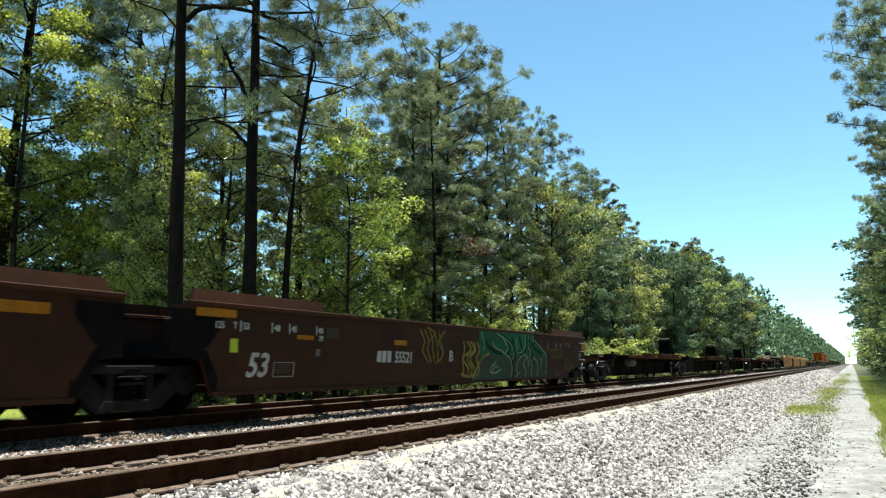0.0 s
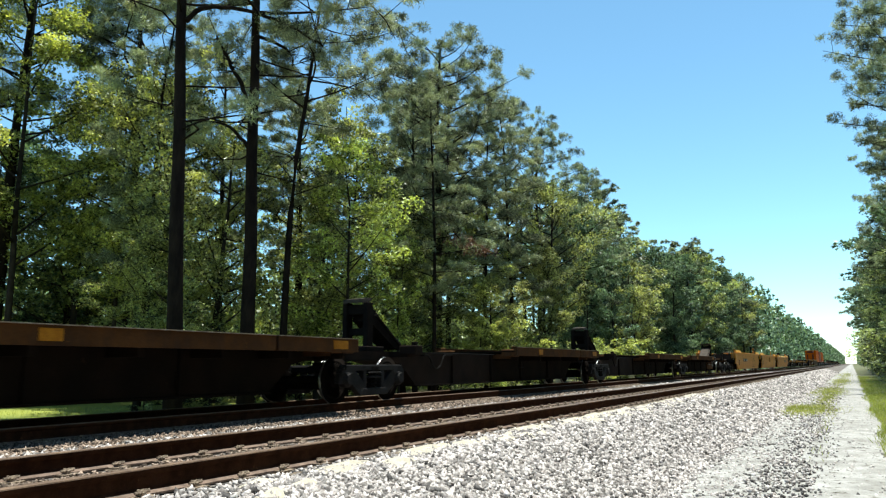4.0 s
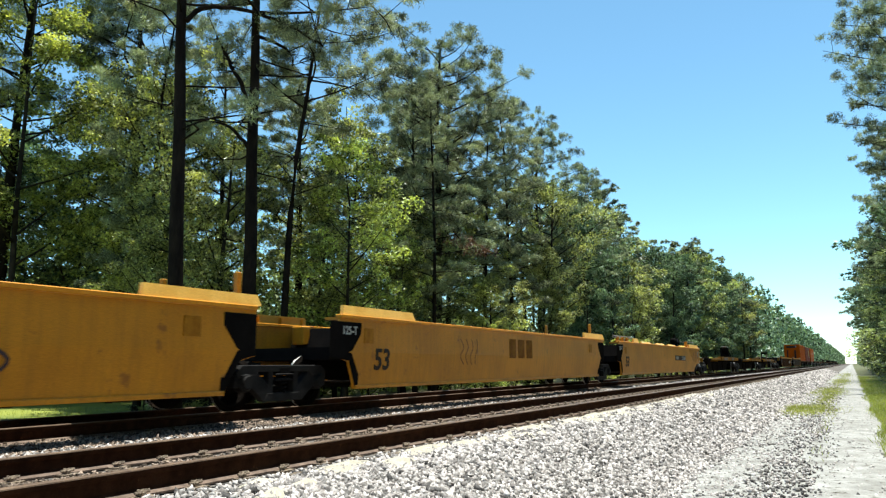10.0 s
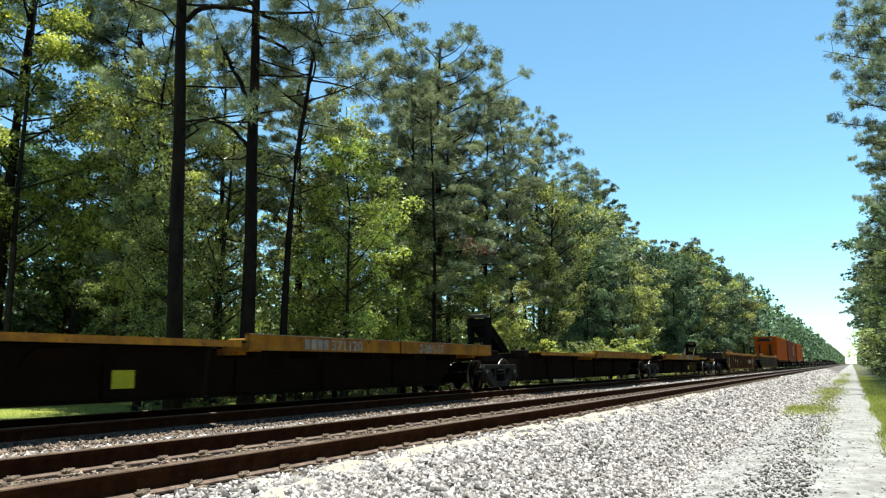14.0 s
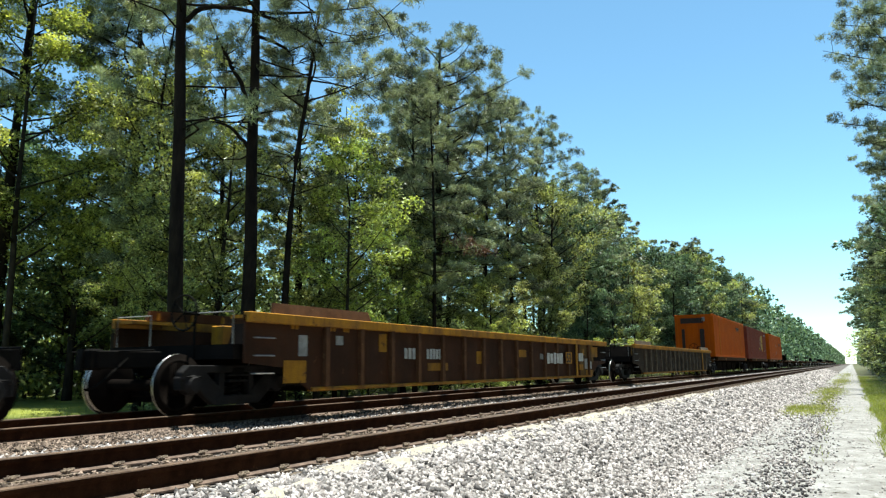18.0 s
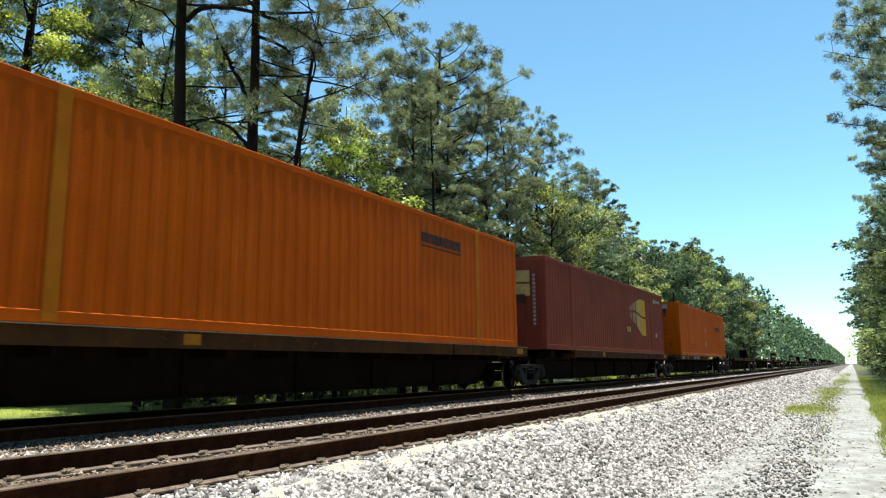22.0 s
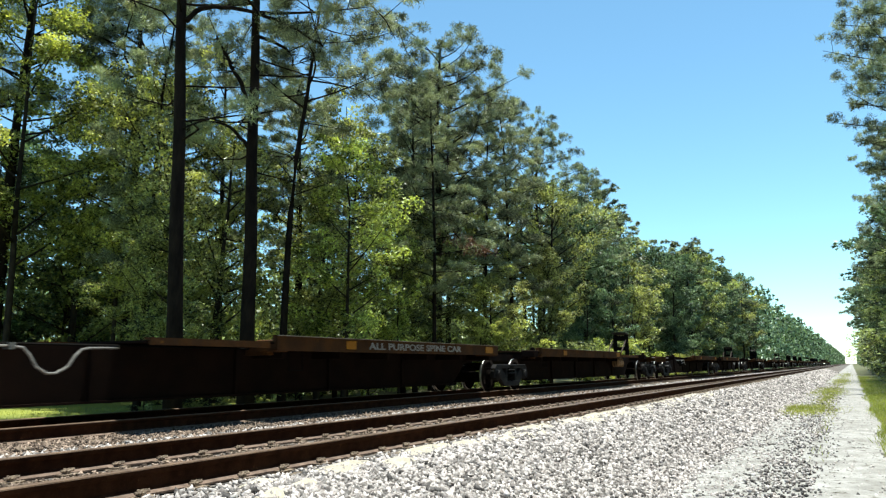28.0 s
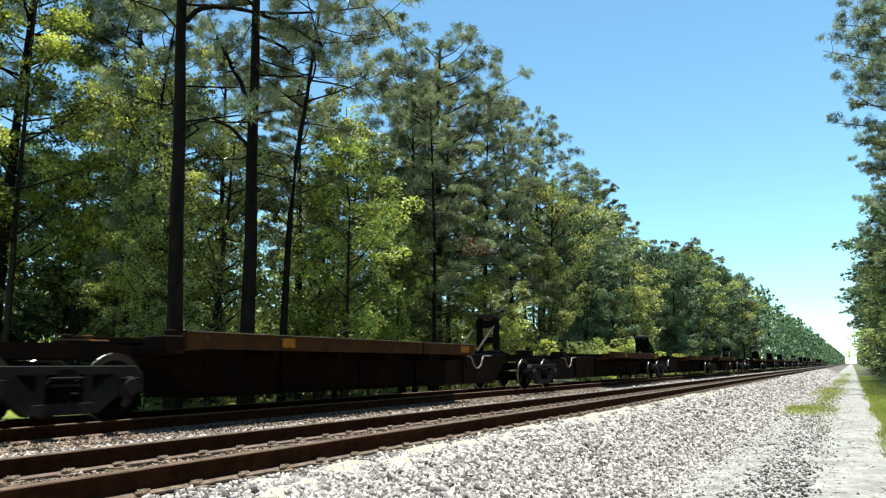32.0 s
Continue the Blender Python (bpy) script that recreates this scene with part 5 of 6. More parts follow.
for x in (-.9, .9):
    for y in (15.5, 16.7):
        box(bm, x, y, 1.3, .06, .06, .66)
part("reservoir_stand", bm, M_IRON, y3)
brake_wheel(y3, .5, 17.6, 1.75, 1)
bm = B()
prism(bm, [(14.6, 1.30), (14.75, 1.12), (15.0, 1.05), (15.2, .84), (15.6, .92), (15.85, .74), (16.2, .80), (16.45, .98), (16.9, .93), (17.1, .78), (17.36, .86), (17.36, 1.535), (14.2, 1.535), (14.35, 1.42)], PX - .003, PX + .001)
part("stained_panel", bm, M_STAIN, y3, "rust-stained wall end")
bm = B()
tube(bm, [(1.30, 13.9, 1.80), (1.30, 15.4, 1.76), (1.28, 16.6, 1.74)], .022, 6), tube(bm, [(.35, 16.8, 2.0), (.9, 17.3, 1.98), (1.0, 18.3, 1.97)], .018, 6)
part("roof_pipe", bm, M_PIPE, y3, "dusty pipes along the end platform")
for y in (14.5, 15.3, 16.2):
    bm = B()
    box(bm, 1.33, y, 1.66, .14, .20, .20, .02)
    part("pipe_bracket", bm, M_RUST, y3)
card(y3, PX, 16.6, 1.15, .28, .22, M_PALE)
brake_wheel(y1, .5, -.25, 1.75)

# ribbed single wells
r1 = well_car("well_car", 219.6, 18.4, M_BROWN2, M_YELLOW_OLD, "rust-brown ribbed well car with yellow chords, empty", "bogie", "bogie", posts=15, top=1.46, raised=(.6, 3.3), raised_r=(.6, .6), post_paint=M_POST_R)
r2 = well_car("well_car", 242.0, 19.1, M_GREY, M_YELLOW_OLD, "weathered grey ribbed well car with rusty yellow top chord, empty", "bogie", "bogie", posts=16, top=1.48, raised=(.6, 3.2), post_paint=M_POST)
RX = PX + .082
bm = B()
prism(bm, [(15.05, .34), (16.62, .34), (16.62, .62), (16.95, .80), (16.90, 1.36), (15.05, 1.36)], WALL_X + .002, WALL_X + .006)
part("end_panel", bm, M_OLIVE, r1, "worn olive-yellow wall end")
# dark panel that paints the shadow over the wall's rear end
bm = B()
prism(bm, [(16.96, .82), (18.38, .82), (18.38, 1.37), (16.92, 1.37)], WALL_X + .002, WALL_X + .006)
part("end_panel", bm, M_SPINE, r1, "near-black panel standing for the shadow on the wall end")
bm = B()
box(bm, WALL_X + .085, 14.93, .84, .03, .16, 1.08, .01)
part("side_post", bm, M_YELLOW_OLD, r1, "broad worn yellow post")
mark_cells(r1, PX, 4.45, .82, .62, .22, 4, M_WHITE), mark_cells(r1, PX, 5.35, .82, .8, .22, 6, M_WHITE)
card(r1, PX, 5.4, .58, .9, .16, M_YELLOW_OLD), card(r1, PX, 7.75, .72, .42, .30, M_YELLOW_OLD)
card(r1, PX, .85, .42, .55, .36, M_YELLOW_OLD), card(r1, PX, 1.2, .85, .22, .34, M_PALE)
card(r1, PX, 3.55, .95, .26, .34, M_YELLOW_OLD), card(r1, PX, 2.2, 1.05, .2, .16, M_PALE), card(r1, PX, 11.9, .85, .5, .16, M_PALE)
bm = B()
for i, (w0, h0) in enumerate(((.14, .26), (.16, .22), (.12, .28), (.15, .24), (.2, .26))):
    box(bm, RX, 12.36 + i * .27, .88, .006, w0 + .07, h0 + .05)
part("owner_mark", bm, M_WHITE, r1)
card(r1, RX, 13.86, .72, .56, .36, M_YELLOW_OLD, "number_panel"), lettering("53", .30, r1, M_DARK_DECAL, RX + .006, 13.92, .76)
card(r1, RX, 15.1, .80, .46, .26, M_WHITE), card(r1, RX, 15.15, .52, .36, .18, M_YELLOW_OLD), card(r1, PX, 15.95, .55, .40, .34, M_PALE), card(r1, PX, 16.45, .55, .24, .24, M_WHITE)
card(r1, PX, 16.7, .95, .7, .34, M_YELLOW_OLD), card(r1, PX, 15.7, 1.0, .22, .2, M_YELLOW_OLD), card(r1, PX, 16.1, .31, .7, .2, M_YELLOW_OLD), card(r1, PX, 10.3, .90, .55, .2, M_YELLOW_OLD)
for y in (1.0, 2.0, 2.4):
    mark_cells(r1, PX, y, 1.28, .2, .1, 2, M_YELLOW_OLD)
for c, y in ((r1, -.35), (r2, -.35)):
    brake_wheel(c, .55, y, 1.5)
brake_wheel(r2, .4, 19.6, 1.75, 1)
L5 = [[(6.6 + 1.05 * i, .45), (6.75 + 1.05 * i, .9), (7.0 + 1.0 * i, 1.15), (7.25 + 1.0 * i, .9), (7.0 + 1.05 * i, .7), (7.3 + 1.0 * i, .45)] for i in range(6)]
spray(r2, L5, M_SMUDGE, r=.07)
card(r2, PX, 15.92, .70, .5, .22, M_YELLOW_OLD), card(r2, PX, 17.14, .48, .2, .22, M_PALE)
bm = B()
box(bm, WALL_X + .085, 15.71, .90, .03, .17, 1.16, .01)
part("side_post", bm, M_YELLOW_OLD, r2, "broad worn yellow post")


# ---- spine cars ----
bm = B()
tube(bm, [(.60, -1.6, .95), (.62, -.50, .95), (.64, -.36, .93), (.66, -.28, .84), (.67, -.20, .70), (.67, -.06, .62), (.67, .06, .62), (.67, .22, .70), (.66, .32, .84), (.64, .42, .92), (.62, .55, .94), (.60, 1.0, .95)], .018, 6)
box(bm, .6, -.5, .95, .12, .08, .08)
PIPE_MESH = {M_SPINE.name: finish(bm.copy(), "brake_pipe", M_IRON), M_SPINE_RED.name: finish(bm, "brake_pipe", M_PIPE)}
bm = B()
tube(bm, [(1.1, 0, .96), (1.13, 0, .62), (1.13, .35, .62), (1.1, .35, .96)], .013, 5)
STEP_MESH = finish(bm, "stirrup_step", M_IRON)
STIFF_MESH, ARM_MESH, PEDESTAL_MESH = {}, {}, {}
for m in (M_SPINE, M_SPINE_RED):
    bm = B()
    prism(bm, [(-.02, .25), (.02, .25), (.02, 1.0), (-.02, 1.0)], -.575, .575)
    STIFF_MESH[m.name] = finish(bm, "stiffener", m)
    bm = B()
    prism(bm, [(-.05, 1.045), (.05, 1.045), (.05, .82), (-.05, .82)], -1.19, 1.19)
    ARM_MESH[m.name] = finish(bm, "cross_arm", m)
for m in (M_RUST, M_YELLOW_OLD, M_SPINE, M_SPINE_RED):
    bm = B()
    box(bm, 1.02, 0, 1.02, .42, .34, .20, .02)
    box(bm, .75, 0, .93, .5, .2, .12)
    box(bm, 1.12, 0, 1.16, .12, .12, .08, .015)
    PEDESTAL_MESH[m.name] = finish(bm, "container_pedestal", m)


def spine_unit(s0, L, deck, rail, spine, label, ledge=None, hitch=None, tank=None, front="joint", rear="joint", pipes=0, name="spine_car", stack=False):
    """A spine platform between bogie centres y=0 and L. deck: (y0, y1) of the wide deck; ledge: the narrow shelf; hitch: (y, sign)."""
    c = car(name, s0, label)
    f, r = 1.15, 1.15
    prof = [(-.25, 1.00), (L + .25, 1.00), (L + .25, .80), (L - r - .25, .80), (L - r - .7, .72), (L - r - 1.3, .25), (f + 1.3, .25), (f + .7, .72), (f + .25, .80), (-.25, .80)]
    bm = B()
    prism(bm, prof, -.52, .52)
    part("centre_sill", bm, spine, c, "deep grimy box-section spine beam, under-deck shade in its near-black colour")
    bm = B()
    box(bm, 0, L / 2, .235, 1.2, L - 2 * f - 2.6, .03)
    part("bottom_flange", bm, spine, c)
    for y in (L * .28, L * .43, L * .57, L * .72):
        part("stiffener", STIFF_MESH[spine.name], None, c, at=pose(0, y, 0))
    d0, d1 = deck
    bm = B()
    box(bm, 0, (d0 + d1) / 2, 1.06, 2.5, d1 - d0, .03)
    part("deck_plate", bm, spine, c)
    old = rail is M_YELLOW_OLD
    cut = d0 + (d1 - d0) * (.50 if old else .72)
    for sx in (-1, 1):
        for y0, y1 in ((d0, cut - .03), (cut + .03, d1)):
            bm = B()
            sweep_y(bm, [(sx * 1.30, .94), (sx * 1.30, 1.19), (sx * 1.20, 1.19), (sx * 1.20, 1.165), (sx * 1.275, 1.165), (sx * 1.275, .965), (sx * 1.20, .965), (sx * 1.20, .94)], y0, y1)
            box(bm, sx * 1.25, y0 + .01, 1.065, .09, .02, .24)
            box(bm, sx * 1.25, y1 - .01, 1.065, .09, .02, .24)
            part("side_rail", bm, rail, c)
            bm = B()
            box(bm, sx * 1.318, (y0 + y1) / 2, 1.182, .036, y1 - y0 - .02, .012)
            part("rail_lip", bm, M_LIP, c, "pale top edge of the side rail, standing for its sunlit highlight")
        if ledge:
            bm = B()
            sweep_y(bm, [(sx * 1.24, .98), (sx * 1.24, 1.08), (sx * 1.1, 1.08), (sx * 1.1, 1.05), (sx * 1.2, 1.05), (sx * 1.2, .98)], *ledge)
            part("walkway_edge", bm, rail, c)
    if ledge:
        bm = B()
        box(bm, 0, (ledge[0] + ledge[1]) / 2, 1.03, 2.3, ledge[1] - ledge[0], .03)
        part("walkway", bm, spine, c)
    n = max(3, int((d1 - d0) / 1.3))
    for i in range(n):
        part("cross_arm", ARM_MESH[spine.name], None, c, at=pose(0, d0 + .3 + (d1 - d0 - .6) * i / (n - 1), 0))
    for y in (f + .3, L - r - .3, d0 + .2, d1 - .2):
        for turn in (0, 180):
            part("container_pedestal", PEDESTAL_MESH[(rail if d0 <= y <= d1 else spine).name], None, c, at=pose(0, y, 0, 0, 0, turn))
    card(c, 1.305, d0 + (d1 - d0) * (.46 if old else .22), .99, .30, .15, M_REFLECT, "reflector")
    card(c, 1.305, d1 - .75, .99, .42, .15, M_REFLECT, "reflector")
    if hitch:
        hy, sg = hitch
        bm = B()
        for x in (-.27, .27):
            box(bm, x, hy, 1.52, .13, .24, 1.08, .02)
        box(bm, 0, hy, 1.90, .44, .16, .22, .02), box(bm, 0, hy, 1.42, .44, .10, .16, .02)
        box(bm, 0, hy + sg * .1, 1.05, .8, .7, .12, .02)
        part("hitch_post", bm, M_BLACK, c, "black upright trailer hitch post")
        bm = B()
        if sg > 0:
            prism(bm, [(hy - .20, 2.04), (hy + .16, 2.10), (hy + .16, 2.17), (hy - .20, 2.12)], -.24, .24)
        else:
            prism(bm, [(hy - sg * .32, 2.04), (hy + sg * .36, 2.12), (hy + sg * .36, 2.17), (hy - sg * .32, 2.09)], -.32, .32)
        part("hitch_plate", bm, M_STRUT, c, "flat fifth-wheel top plate")
        bm = B()
        for x in (-.3, .3):
            tube(bm, [(x, hy + sg * .25, 1.80), (x, hy + sg * 1.35, 1.08)], .034, 6)
        if sg > 0:
            prism(bm, [(hy + .13, 1.98), (hy + .36, 1.90), (hy + .72, 1.60), (hy + 1.42, 1.20), (hy + 1.42, 1.06), (hy + 1.16, 1.08), (hy + .13, 1.66)], -.22, .22)
        elif pipes:
            prism(bm, [(hy + sg * .28, 1.84), (hy + sg * .40, 1.78), (hy + sg * 1.45, 1.16), (hy + sg * 1.35, 1.13)], -.26, .26)
        part("hitch_strut", bm, M_STRUT if sg < 0 else M_BLACK, c, "sloping hitch strut")
    if tank:
        air_tank(c, .88, tank[0], .76, 1.0 if tank[1] is M_TANK else .8, .16, tank[1], "small cylindrical brake air tank")
    if stack:
        bm = B()
        tube(bm, [(.66, 1.5, .97), (.66, 4.4, .95), (.66, 4.8, .90), (.66, 5.3, .93), (.66, 6.6, .93)], .010, 6)
        part("brake_pipe", bm, M_PIPE, c, "straight pale brake pipe")
        bm = B()
        box(bm, .72, 5.25, .80, .22, .34, .22, .03), box(bm, .74, 5.8, .84, .2, .2, .16, .03)
        lathe_x(bm, [(.62, .13), (.80, .13), (.84, .09), (.84, 0)], 5.55, .70, 12)
        part("brake_valve", bm, M_IRON, c, "dark brake valve cluster")
        bm = B()
        tube(bm, [(.84, 4.95, .86), (.86, 5.4, .92), (.86, 5.75, .90), (.84, 6.0, .76)], .016, 6)
        tube(bm, [(.84, 5.1, .72), (.86, 5.6, .80), (.84, 6.2, .68)], .014, 6)
        part("valve_hose", bm, M_PIPE, c, "pale curved valve pipes")
    for y in () if stack else (d0 - 3.4,) if d0 > 3 else (d1 + 1.4,):
        if 1.4 < y < L - 1.6:
            part("brake_pipe", PIPE_MESH[spine.name], None, c, "bent brake pipe under the sill", at=pose(0, y, 0))
    bm = B()
    tube(bm, [(.60, 2.2, .98), (.60, L - 2.2, .98)], .018, 6)
    part("train_line", bm, M_IRON, c)
    for y in (d0 + .5, d1 - .5):
        part("stirrup_step", STEP_MESH, None, c, at=pose(0, y, 0))
    if front == "bogie":
        bogie(c, 0), coupler(c, -1.62, 0)
        brake_wheel(c, .40, -.70, 1.62)
        grab_irons(c, [(1.2, -.3, .62, 1.0, 3)])
        bm = B()
        box(bm, 0, -.35, 1.0, 2.3, .6, .06), box(bm, 0, -.62, .92, 2.4, .06, .22, .01)
        part("end_sill", bm, rail, c)
    if rear == "bogie":
        coupler(c, L + 1.62, 180)
        bm = B()
        box(bm, 0, L + .35, 1.0, 2.3, .6, .06), box(bm, 0, L + .62, .92, 2.4, .06, .22, .01)
        part("end_sill", bm, rail, c)
        grab_irons(c, [(1.2, L + .3, .62, 1.0, 3)])
    bogie(c, L)
    return c


def spine_set(stations, rail, spine, label, decks, ledges=None, hitches=None, tank_at=None, valve=False):
    made = []
    last = len(stations) - 2
    for i in range(last + 1):
        L = stations[i + 1] - stations[i]
        u = spine_unit(stations[i], L, decks[i], rail, spine, label, ledge=(ledges or {}).get(i), hitch=(hitches or {}).get(i), tank=(tank_at or {}).get(i),
                       front="bogie" if i == 0 else "joint", rear="bogie" if i == last else "joint", pipes=int(tank_at is not None and 0 in tank_at and i == 4), stack=valve and i == 0)
        made.append(u)
    return made


SPINE_L = "empty black spine car platform with rusty brown side rails"
A = spine_set([27.4, 42.6, 58.4, 73.5, 89.1, 104.0], M_RUST, M_SPINE, SPINE_L, {0: (6.2, 14.1), 1: (6.9, 14.9), 2: (6.6, 14.2), 3: (6.8, 14.6), 4: (1.4, 9.4)},
              ledges={0: (3.4, 6.1), 4: (9.5, 12.2)}, hitches={1: (.9, 1), 2: (.9, 1), 3: (.9, 1), 4: (14.4, -1)}, tank_at={0: (4.5, M_TANK)})
grab_irons(A[4], [(.9, 12.3, .75, 1.15, 3)])
bm = B()
tube(bm, [(1.0, 8.6, .70), (1.0, 10.25, .64)], .014, 6), tube(bm, [(1.0, 10.3, .80), (1.0, 10.5, .77), (1.0, 10.75, .84), (1.0, 12.65, .83)], .014, 6), tube(bm, [(1.0, 10.4, .58), (1.0, 10.72, .63)], .014, 6)
part("brake_rod", bm, M_PIPE, A[4], "thin pale brake rods along the beam")
bm = B()
prism(bm, [(10.18, .95), (10.27, .95), (10.43, .54), (10.33, .54)], .985, 1.01)
part("brake_lever", bm, M_PALE, A[4], "pale upright brake lever")
bm = B()
box(bm, .54, 12.0, .66, .03, 2.6, .60)
part("sill_panel", bm, M_RUST, A[4], "rusty brown end of the beam's side")
Bs = spine_set([165.0, 181.3, 198.7, 215.3], M_YELLOW_OLD, M_SPINE, "empty black spine car platform with worn yellow side rails", {0: (6.5, 15.2), 1: (8.0, 16.3), 2: (1.9, 11.2)},
               ledges={0: (2.6, 6.4), 1: (2.6, 7.9), 2: (11.3, 14.0)}, hitches={1: (.9, 1), 2: (15.8, -1)})
card(Bs[0], .535, 4.7, .40, .36, .25, M_LIMEP), card(Bs[2], .56, 11.3, .36, .34, .25, M_LIMEP)
bm = B()
box(bm, .545, 12.75, .63, .02, 2.2, .68)
part("sill_panel", bm, M_RUST, Bs[2], "rusty ochre panel on the beam's side")
for c, y in ((Bs[0], 7.8), (Bs[2], 7.24)):
    mark_cells(c, 1.305, y, .965, .68, .18, 4, M_PALE)
    lettering("371120", .18, c, M_PALE, 1.303, y + .74, .965, squeeze=1.28)
lettering("2-28/1-57", .18, Bs[0], M_PALE, 1.303, 11.6, .965, squeeze=1.1)
lettering("2-28/1-57", .18, Bs[2], M_PALE, 1.303, 4.88, .965, squeeze=1.1)
C = spine_set([264.7, 282.1, 300.7, 318.1], M_RUST, M_SPINE, "black spine car platform with rusty side rails under a container", {0: (.7, 16.6), 1: (3.4, 17.5), 2: (2.0, 11.6)})
lettering("2-28/157", .15, C[2], M_PALE, 1.303, 2.6, .985, squeeze=1.1)
mark_cells(C[2], 1.305, 6.0, .98, .8, .16, 5, M_PALE), mark_cells(C[2], 1.305, 7.0, .98, .9, .16, 6, M_PALE)
D = spine_set([321.4, 339.3, 356.9, 373.0], M_RUST, M_SPINE_RED, "empty grimy brown spine car platform with rusty orange side rails", {0: (8.4, 16.9), 1: (7.7, 16.2), 2: (1.7, 10.5)},
              ledges={0: (3.0, 8.3), 1: (5.3, 7.6), 2: (10.6, 13.4)}, hitches={1: (.9, 1), 2: (15.2, -1)}, tank_at={2: (11.0, M_TAN)})
lettering("ALL PURPOSE SPINE CAR", .13, D[1], M_PALE, 1.303, 10.3, 1.0, squeeze=1.9)
E5 = {0: (6.9, 14.8), 1: (1.6, 10.6), 2: (6.8, 14.4), 3: (6.8, 14.4), 4: (1.5, 9.5)}
F5 = {0: (6.5, 14.4), 1: (6.9, 14.6), 2: (6.8, 14.4), 3: (6.8, 14.4), 4: (1.5, 9.5)}
HIT = {1: (.9, 1), 2: (.9, 1), 3: (.9, 1), 4: (14.4, -1)}
start = 376.5
for n in range(4):
    spine_set([start + 15.85 * k for k in range(6)], M_RUST, M_SPINE_RED if n == 0 else M_SPINE, SPINE_L, E5 if n == 0 else F5, ledges=None if n == 0 else {0: (3.4, 6.4)}, hitches={1: (14.1, -1), **{k: v for k, v in HIT.items() if k > 2}} if n == 0 else HIT, valve=n == 0)
    start += 5 * 15.85 + 3.4


# ---- containers on the third spine car ----
def corrugated(bm, x, y0, y1, z0, z1, sx, pitch, depth):
    """A ribbed side wall facing sx."""
    ys, y = [], y0
    while y < y1 - 1e-6:
        w = min(pitch, y1 - y)
        for q, d in ((0, 0), (.30, 0), (.42, depth), (.88, depth), (1.0, 0)):
            ys.append((y + q * w, d))
        y += w
    a = [(bm.verts.new((x - sx * d, yy, z0)), bm.verts.new((x - sx * d, yy, z1))) for yy, d in ys]
    for p, q in zip(a, a[1:]):
        bm.faces.new((p[0], q[0], q[1], p[1]))


def container(s0, L, base, paint, posts_paint, label, name="shipping_container", frames=2.45, pitch=.30, depth=.016, ribbed_end=False):
    c = car(name, s0, label, "container", "containers on the train")
    W, H = 2.59, 2.9
    hw = W / 2
    z0, z1 = base, base + H
    for sx in (-1, 1):
        bm = B()
        for a, b in ((.16, frames - .12), (frames + .12, L - frames - .12), (L - frames + .12, L - .16)):
            corrugated(bm, sx * (hw - .003), a, b, z0 + .15, z1 - .12, sx, pitch, depth)
        box(bm, sx * (hw - .05), L / 2, (z0 + z1) / 2, .02, L - .3, H - .2)
        part("side_wall", bm, paint, c)
        bm = B()
        box(bm, sx * (hw - .05), L / 2, z0 + .08, .10, L - .34, .15, .01)
        part("bottom_rail", bm, paint, c)
        bm = B()
        box(bm, sx * (hw - .05), L / 2, z1 - .07, .10, L - .34, .12, .01)
        part("top_rail", bm, paint, c)
        for y in (.09, L - .09):
            bm = B()
            box(bm, sx * (hw - .09), y, (z0 + z1) / 2, .18, .18, H, .015)
            part("corner_post", bm, paint, c)
        for y in (frames, L - frames):
            bm = B()
            box(bm, sx * (hw - .035), y, (z0 + z1) / 2, .08, .22, H - .02, .015)
            part("lift_post", bm, posts_paint, c)
            for z in (z0 + .07, z1 - .07):
                bm = B()
                box(bm, sx * (hw - .055), y, z, .12, .20, .13, .02)
                part("corner_casting", bm, posts_paint, c)
    bm = B()
    box(bm, 0, L / 2, z1 - .03, W - .12, L - .1, .05)
    for i in range(24):
        box(bm, 0, .5 + (L - 1) * i / 23, z1 - .002, W - .3, .22, .012)
    part("roof", bm, paint, c)
    bm = B()
    box(bm, 0, L / 2, z0 + .10, W - .22, L - .3, .06)
    part("container_floor", bm, M_SPINE, c)
    wall = B()
    box(wall, 0, .06, (z0 + z1) / 2, W - .34, .04, H - .2)
    for i in range(9 if ribbed_end else 6):
        bm = B()
        if ribbed_end:
            box(bm, 0, .035, z0 + .45 + i * .24, W - .5, .03, .10, .008)
        else:
            box(bm, -.9 + i * .36, .035, (z0 + z1) / 2, .09, .03, H - .4, .008)
        part("end_rib", bm, paint, c)
    part("front_wall", wall, paint, c)
    for sx in (-1, 1):
        bm = B()
        box(bm, sx * (W - .36) / 4, L - .05, (z0 + z1) / 2, (W - .38) / 2, .05, H - .3, .01)
        part("door", bm, paint, c)
        bm = B()
        for k in (.25, .75):
            tube(bm, [(sx * (W - .36) / 2 * k, L - .005, z0 + .1), (sx * (W - .36) / 2 * k, L - .005, z1 - .1)], .018, 6)
        part("lock_rod", bm, M_PALE, c)
    for z, n in ((z0 + .08, "end_sill"), (z1 - .08, "end_header")):
        bm = B()
        box(bm, 0, .07, z, W - .34, .1, .16)
        part(n, bm, paint, c)
    return c


def end_card(parent, x, z, w, h, material, name="label_card"):
    bm = B()
    box(bm, x, -.006, z + h / 2, w, .012, h)
    return part(name, bm, material, parent)


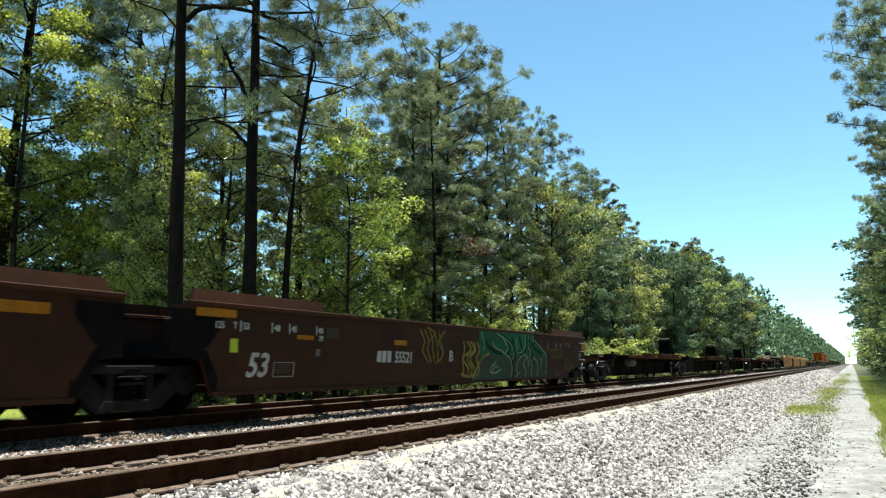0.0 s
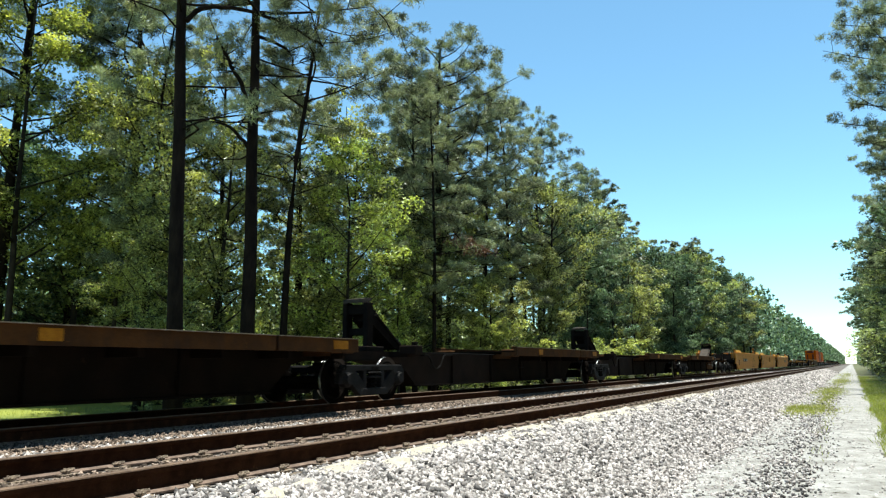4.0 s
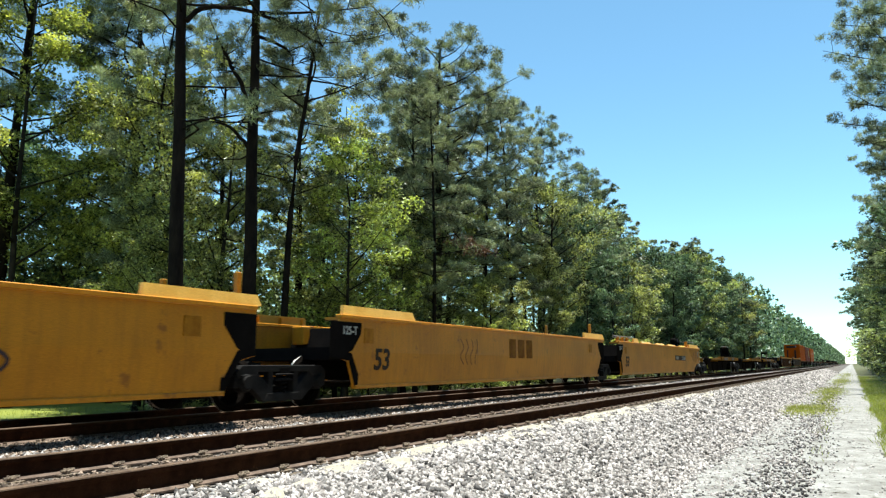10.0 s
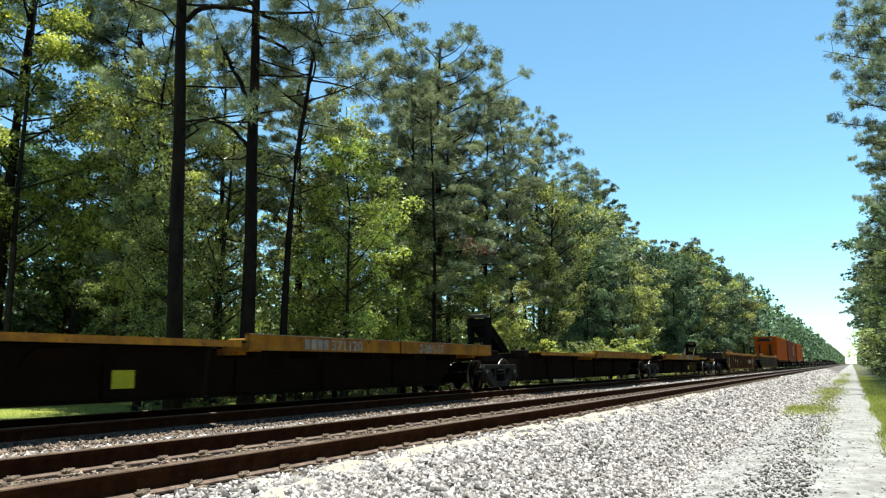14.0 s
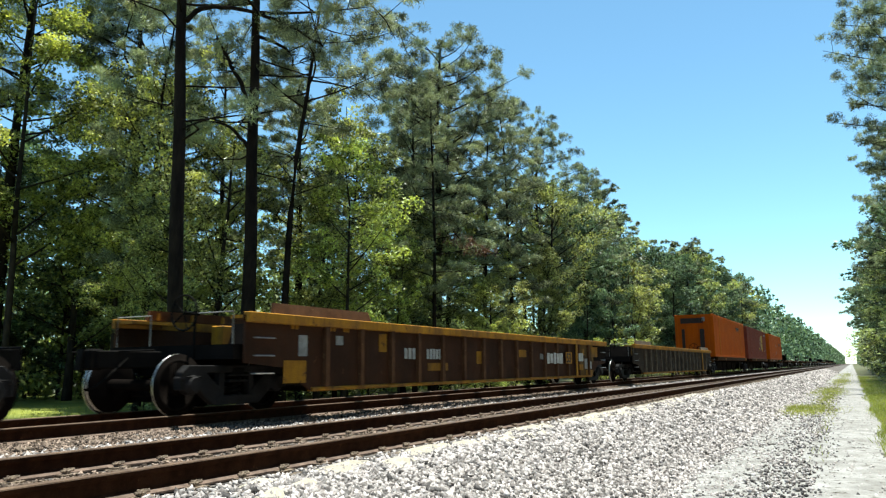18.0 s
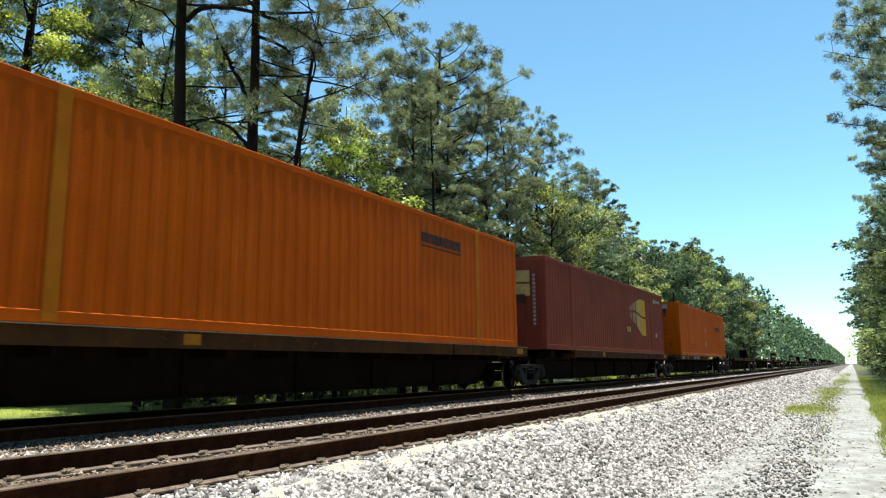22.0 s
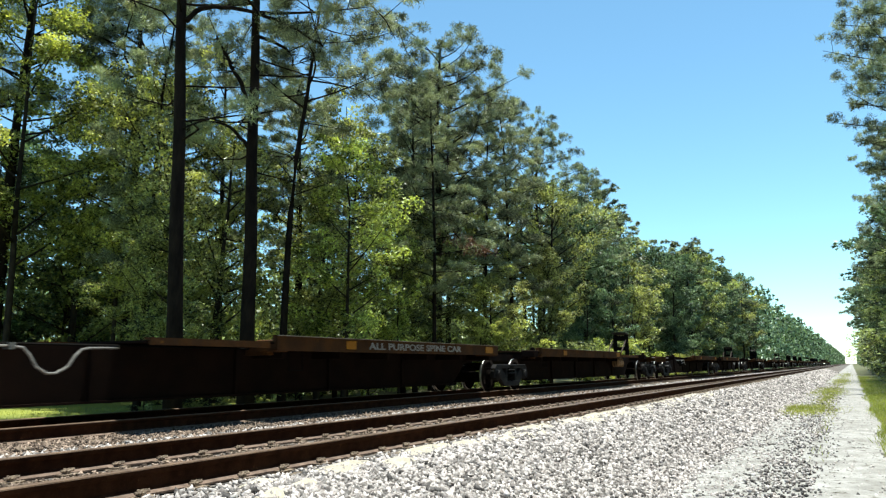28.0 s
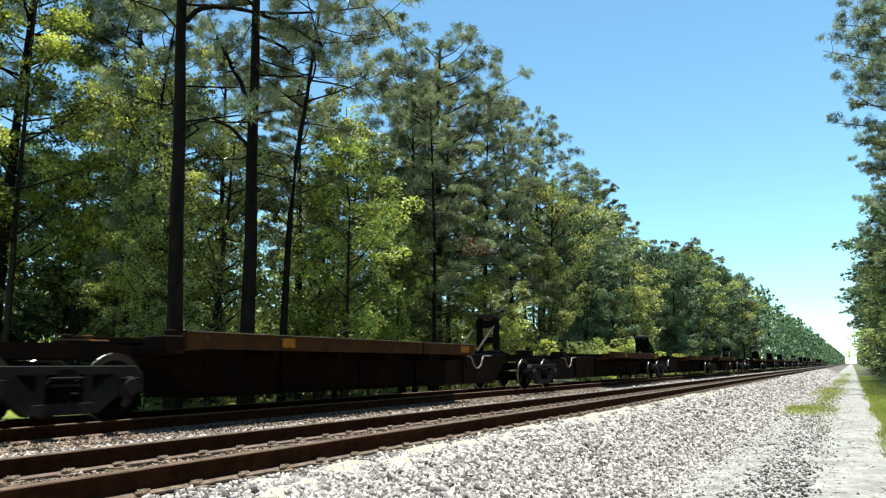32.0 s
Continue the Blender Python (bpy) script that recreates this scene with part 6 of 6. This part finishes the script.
OZ = 1.19
k1 = container(264.47, 16.15, OZ, M_ORANGE, M_ORANGE_Y, "orange corrugated freight container riding on a spine car", depth=.009)
k2 = container(282.9, 16.15, OZ - .03, M_MAROON, M_MAROON, "maroon corrugated container with a yellow and grey sail-shaped decal", pitch=.26, depth=.007)
k3 = container(303.2, 16.15, OZ, M_ORANGE, M_ORANGE, "orange container with dark lettering bars and blue-grey patches", pitch=.34, depth=.006, ribbed_end=True)
CX = 1.302
def name_bars(c, x, y, z, w, h, n=9):
    bm = B()
    for i in range(n):
        box(bm, x, y + w * (i + .5) / n, z + h / 2, .008, w / n * .8, h)
    box(bm, x, y + w / 2, z - h * .35, .008, w, h * .18)
    return part("company_mark", bm, M_DARK_DECAL, c)
def end_name(c, x, z, w, h, n=9):
    bm = B()
    for i in range(n):
        box(bm, x + w * (i + .5) / n, -.012, z + h / 2, w / n * .8, .02, h)
    box(bm, x + w / 2, -.012, z - h * .35, w, .02, h * .22)
    return part("company_mark", bm, M_DARK_DECAL, c)
end_card(k1, -.15, OZ + 2.30, 1.5, .36, M_DARK_DECAL, "company_panel")
end_card(k1, .62, OZ + 2.42, .22, .28, M_PALE)
for x, w in ((-.75, .20), (.50, .30)):
    end_card(k1, x, OZ + .25, w, 1.65, M_DARK_DECAL, "door_bar")
name_bars(k1, CX, 10.9, OZ + 2.2, 1.9, .22)
end_name(k3, -.85, OZ + 2.28, 1.45, .26)
end_card(k3, .52, OZ + 2.55, .30, .22, M_PALE)
for x, z in ((-.85, 1.65), (-.85, .35), (.75, .45)):
    end_card(k3, x, OZ + z, .16, .20, M_SMEAR, "worn_patch")
name_bars(k3, CX, 11.95, OZ + 1.75, 1.9, .24)
bars(k3, CX, 12.6, OZ + .75, 1, 1.6, .08, M_SMEAR)
bars(k3, CX, 2.9, OZ + .62, 2, 1.5, .10, M_SMEAR)
for y, z in ((8.05, 1.65), (7.95, .75)):
    bm = B()
    prism(bm, [(y, OZ + z - .2), (y + .2, OZ + z), (y, OZ + z + .2), (y - .2, OZ + z)], CX - .004, CX + .004)
    part("worn_patch", bm, M_BLUE, k3)
bm = B()
box(bm, CX, 0, OZ + .115, .006, .2, .045)
DASH_MESH = finish(bm, "reflective_dash", M_PALE)
for i in range(34):
    part("reflective_dash", DASH_MESH, None, k3, at=pose(0, .5 + i * .46, 0))
# sail-shaped decal on the maroon container: pale panes fading to the front, a yellow fin behind, a dark wave across
def wave(y):
    return np.interp(y, [9.8, 10.33, 10.82, 11.24, 11.77, 12.2, 12.6], [2.90, 2.95, 2.96, 2.90, 2.80, 2.76, 2.75])


def sail_pane(place, y0, y1, top, low, material):
    for a, b in ((lambda y: wave(y) + .045, lambda y: np.interp(y, (y0, y1), top)), (lambda y: np.interp(y, (y0, y1), low), lambda y: wave(y) - .045)):
        bm = B()
        ys = np.linspace(y0, y1, 12)
        v = [(bm.verts.new(place(y, a(y))), bm.verts.new(place(y, b(y)))) for y in ys]
        for p, q in zip(v, v[1:]):
            bm.faces.new((p[0], q[0], q[1], p[1]))
        part("decal_pane", bm, material, k2)


def ribbed(y, z):
    q = ((y - 2.57) % .26) / .26
    return (1.292 + .004 - .007 * np.interp(q, [0, .30, .42, .88, 1.0], [0, 0, 1, 1, 0]), y, z)


def flat_end(y, z):
    return (.78 + (y - 12.58) * .61, -.006, 3.63 + (z - 3.57) * .50)


PANES = ((9.80, 9.94, (3.09, 3.12), (2.70, 2.66), M_PANE_0), (10.0, 10.24, (3.16, 3.23), (2.61, 2.57), M_PANE_1), (10.37, 10.88, (3.27, 3.41), (2.51, 2.42), M_PANE_2), (11.02, 11.83, (3.44, 3.57), (2.35, 1.97), M_PANE_3), (11.84, 12.58, (3.57, 3.55), (1.97, 1.95), M_DECAL_Y))
for p in PANES:
    sail_pane(ribbed, *p)
for p in PANES[2:]:
    sail_pane(flat_end, *p[:4], M_PANE_W if p[4] is not M_DECAL_Y else M_PANE_3)
card(k2, CX, 9.15, OZ + .80, 1.15, .33, M_DARK_DECAL, "number_panel")
bm = B()
for i in range(3):
    box(bm, CX + .006, 9.36 + i * .21, OZ + .96, .008, .15, .20)
part("company_mark", bm, M_DECAL_Y, k2)
card(k2, CX, 14.2, OZ + 2.36, .36, .19, M_PALE)
mark_cells(k2, CX, 14.65, OZ + 2.40, .85, .13, 6, M_PALE)
mark_cells(k2, CX, 14.4, OZ + .75, .26, .2, 2, M_DECAL_G)
end_card(k2, .08, 1.63, .50, .27, M_PALE)
end_card(k2, .12, 2.60, 1.0, .28, M_DARK_DECAL, "number_panel")
bm = B()
for i in range(13):
    box(bm, .92, -.01, 1.95 + i * .125, .09, .012, .085)
part("upright_number", bm, M_PALE, k2)


# ---- how the train rolls by ----
SPEED = [(0, 11.5), (6, 11.6), (11, 11.7), (18, 12.25), (22, 12.9), (24, 12.9), (28, 12.3), (32, 12.1)]


def gone(t):
    """Metres rolled by t seconds."""
    d = 0.0
    for (t0, v0), (t1, v1) in zip(SPEED, SPEED[1:]):
        if t <= t0:
            break
        u = min(t, t1)
        vu = v0 + (v1 - v0) * (u - t0) / (t1 - t0)
        d += (v0 + vu) / 2 * (u - t0)
    return d


def motions():
    times = [float(i) for i in range(33)]
    rolled = [gone(t) for t in times]
    for c, s0 in CARS:
        walk(c, [(t, pose(FAR_X, s0 - d, FAR_Z)) for t, d in zip(times, rolled)])
    steps = [32.0 * i / 960 for i in range(961)]
    turned = [(t, math.degrees(gone(t) / .425)) for t in steps]
    first = {}
    for w, sy in WHEELS:
        if sy not in first:
            first[sy] = [(t, pose(0, sy, .425) @ Matrix.Rotation(radians(a), 4, "X")) for t, a in turned]
        walk(w, first[sy])


motions()
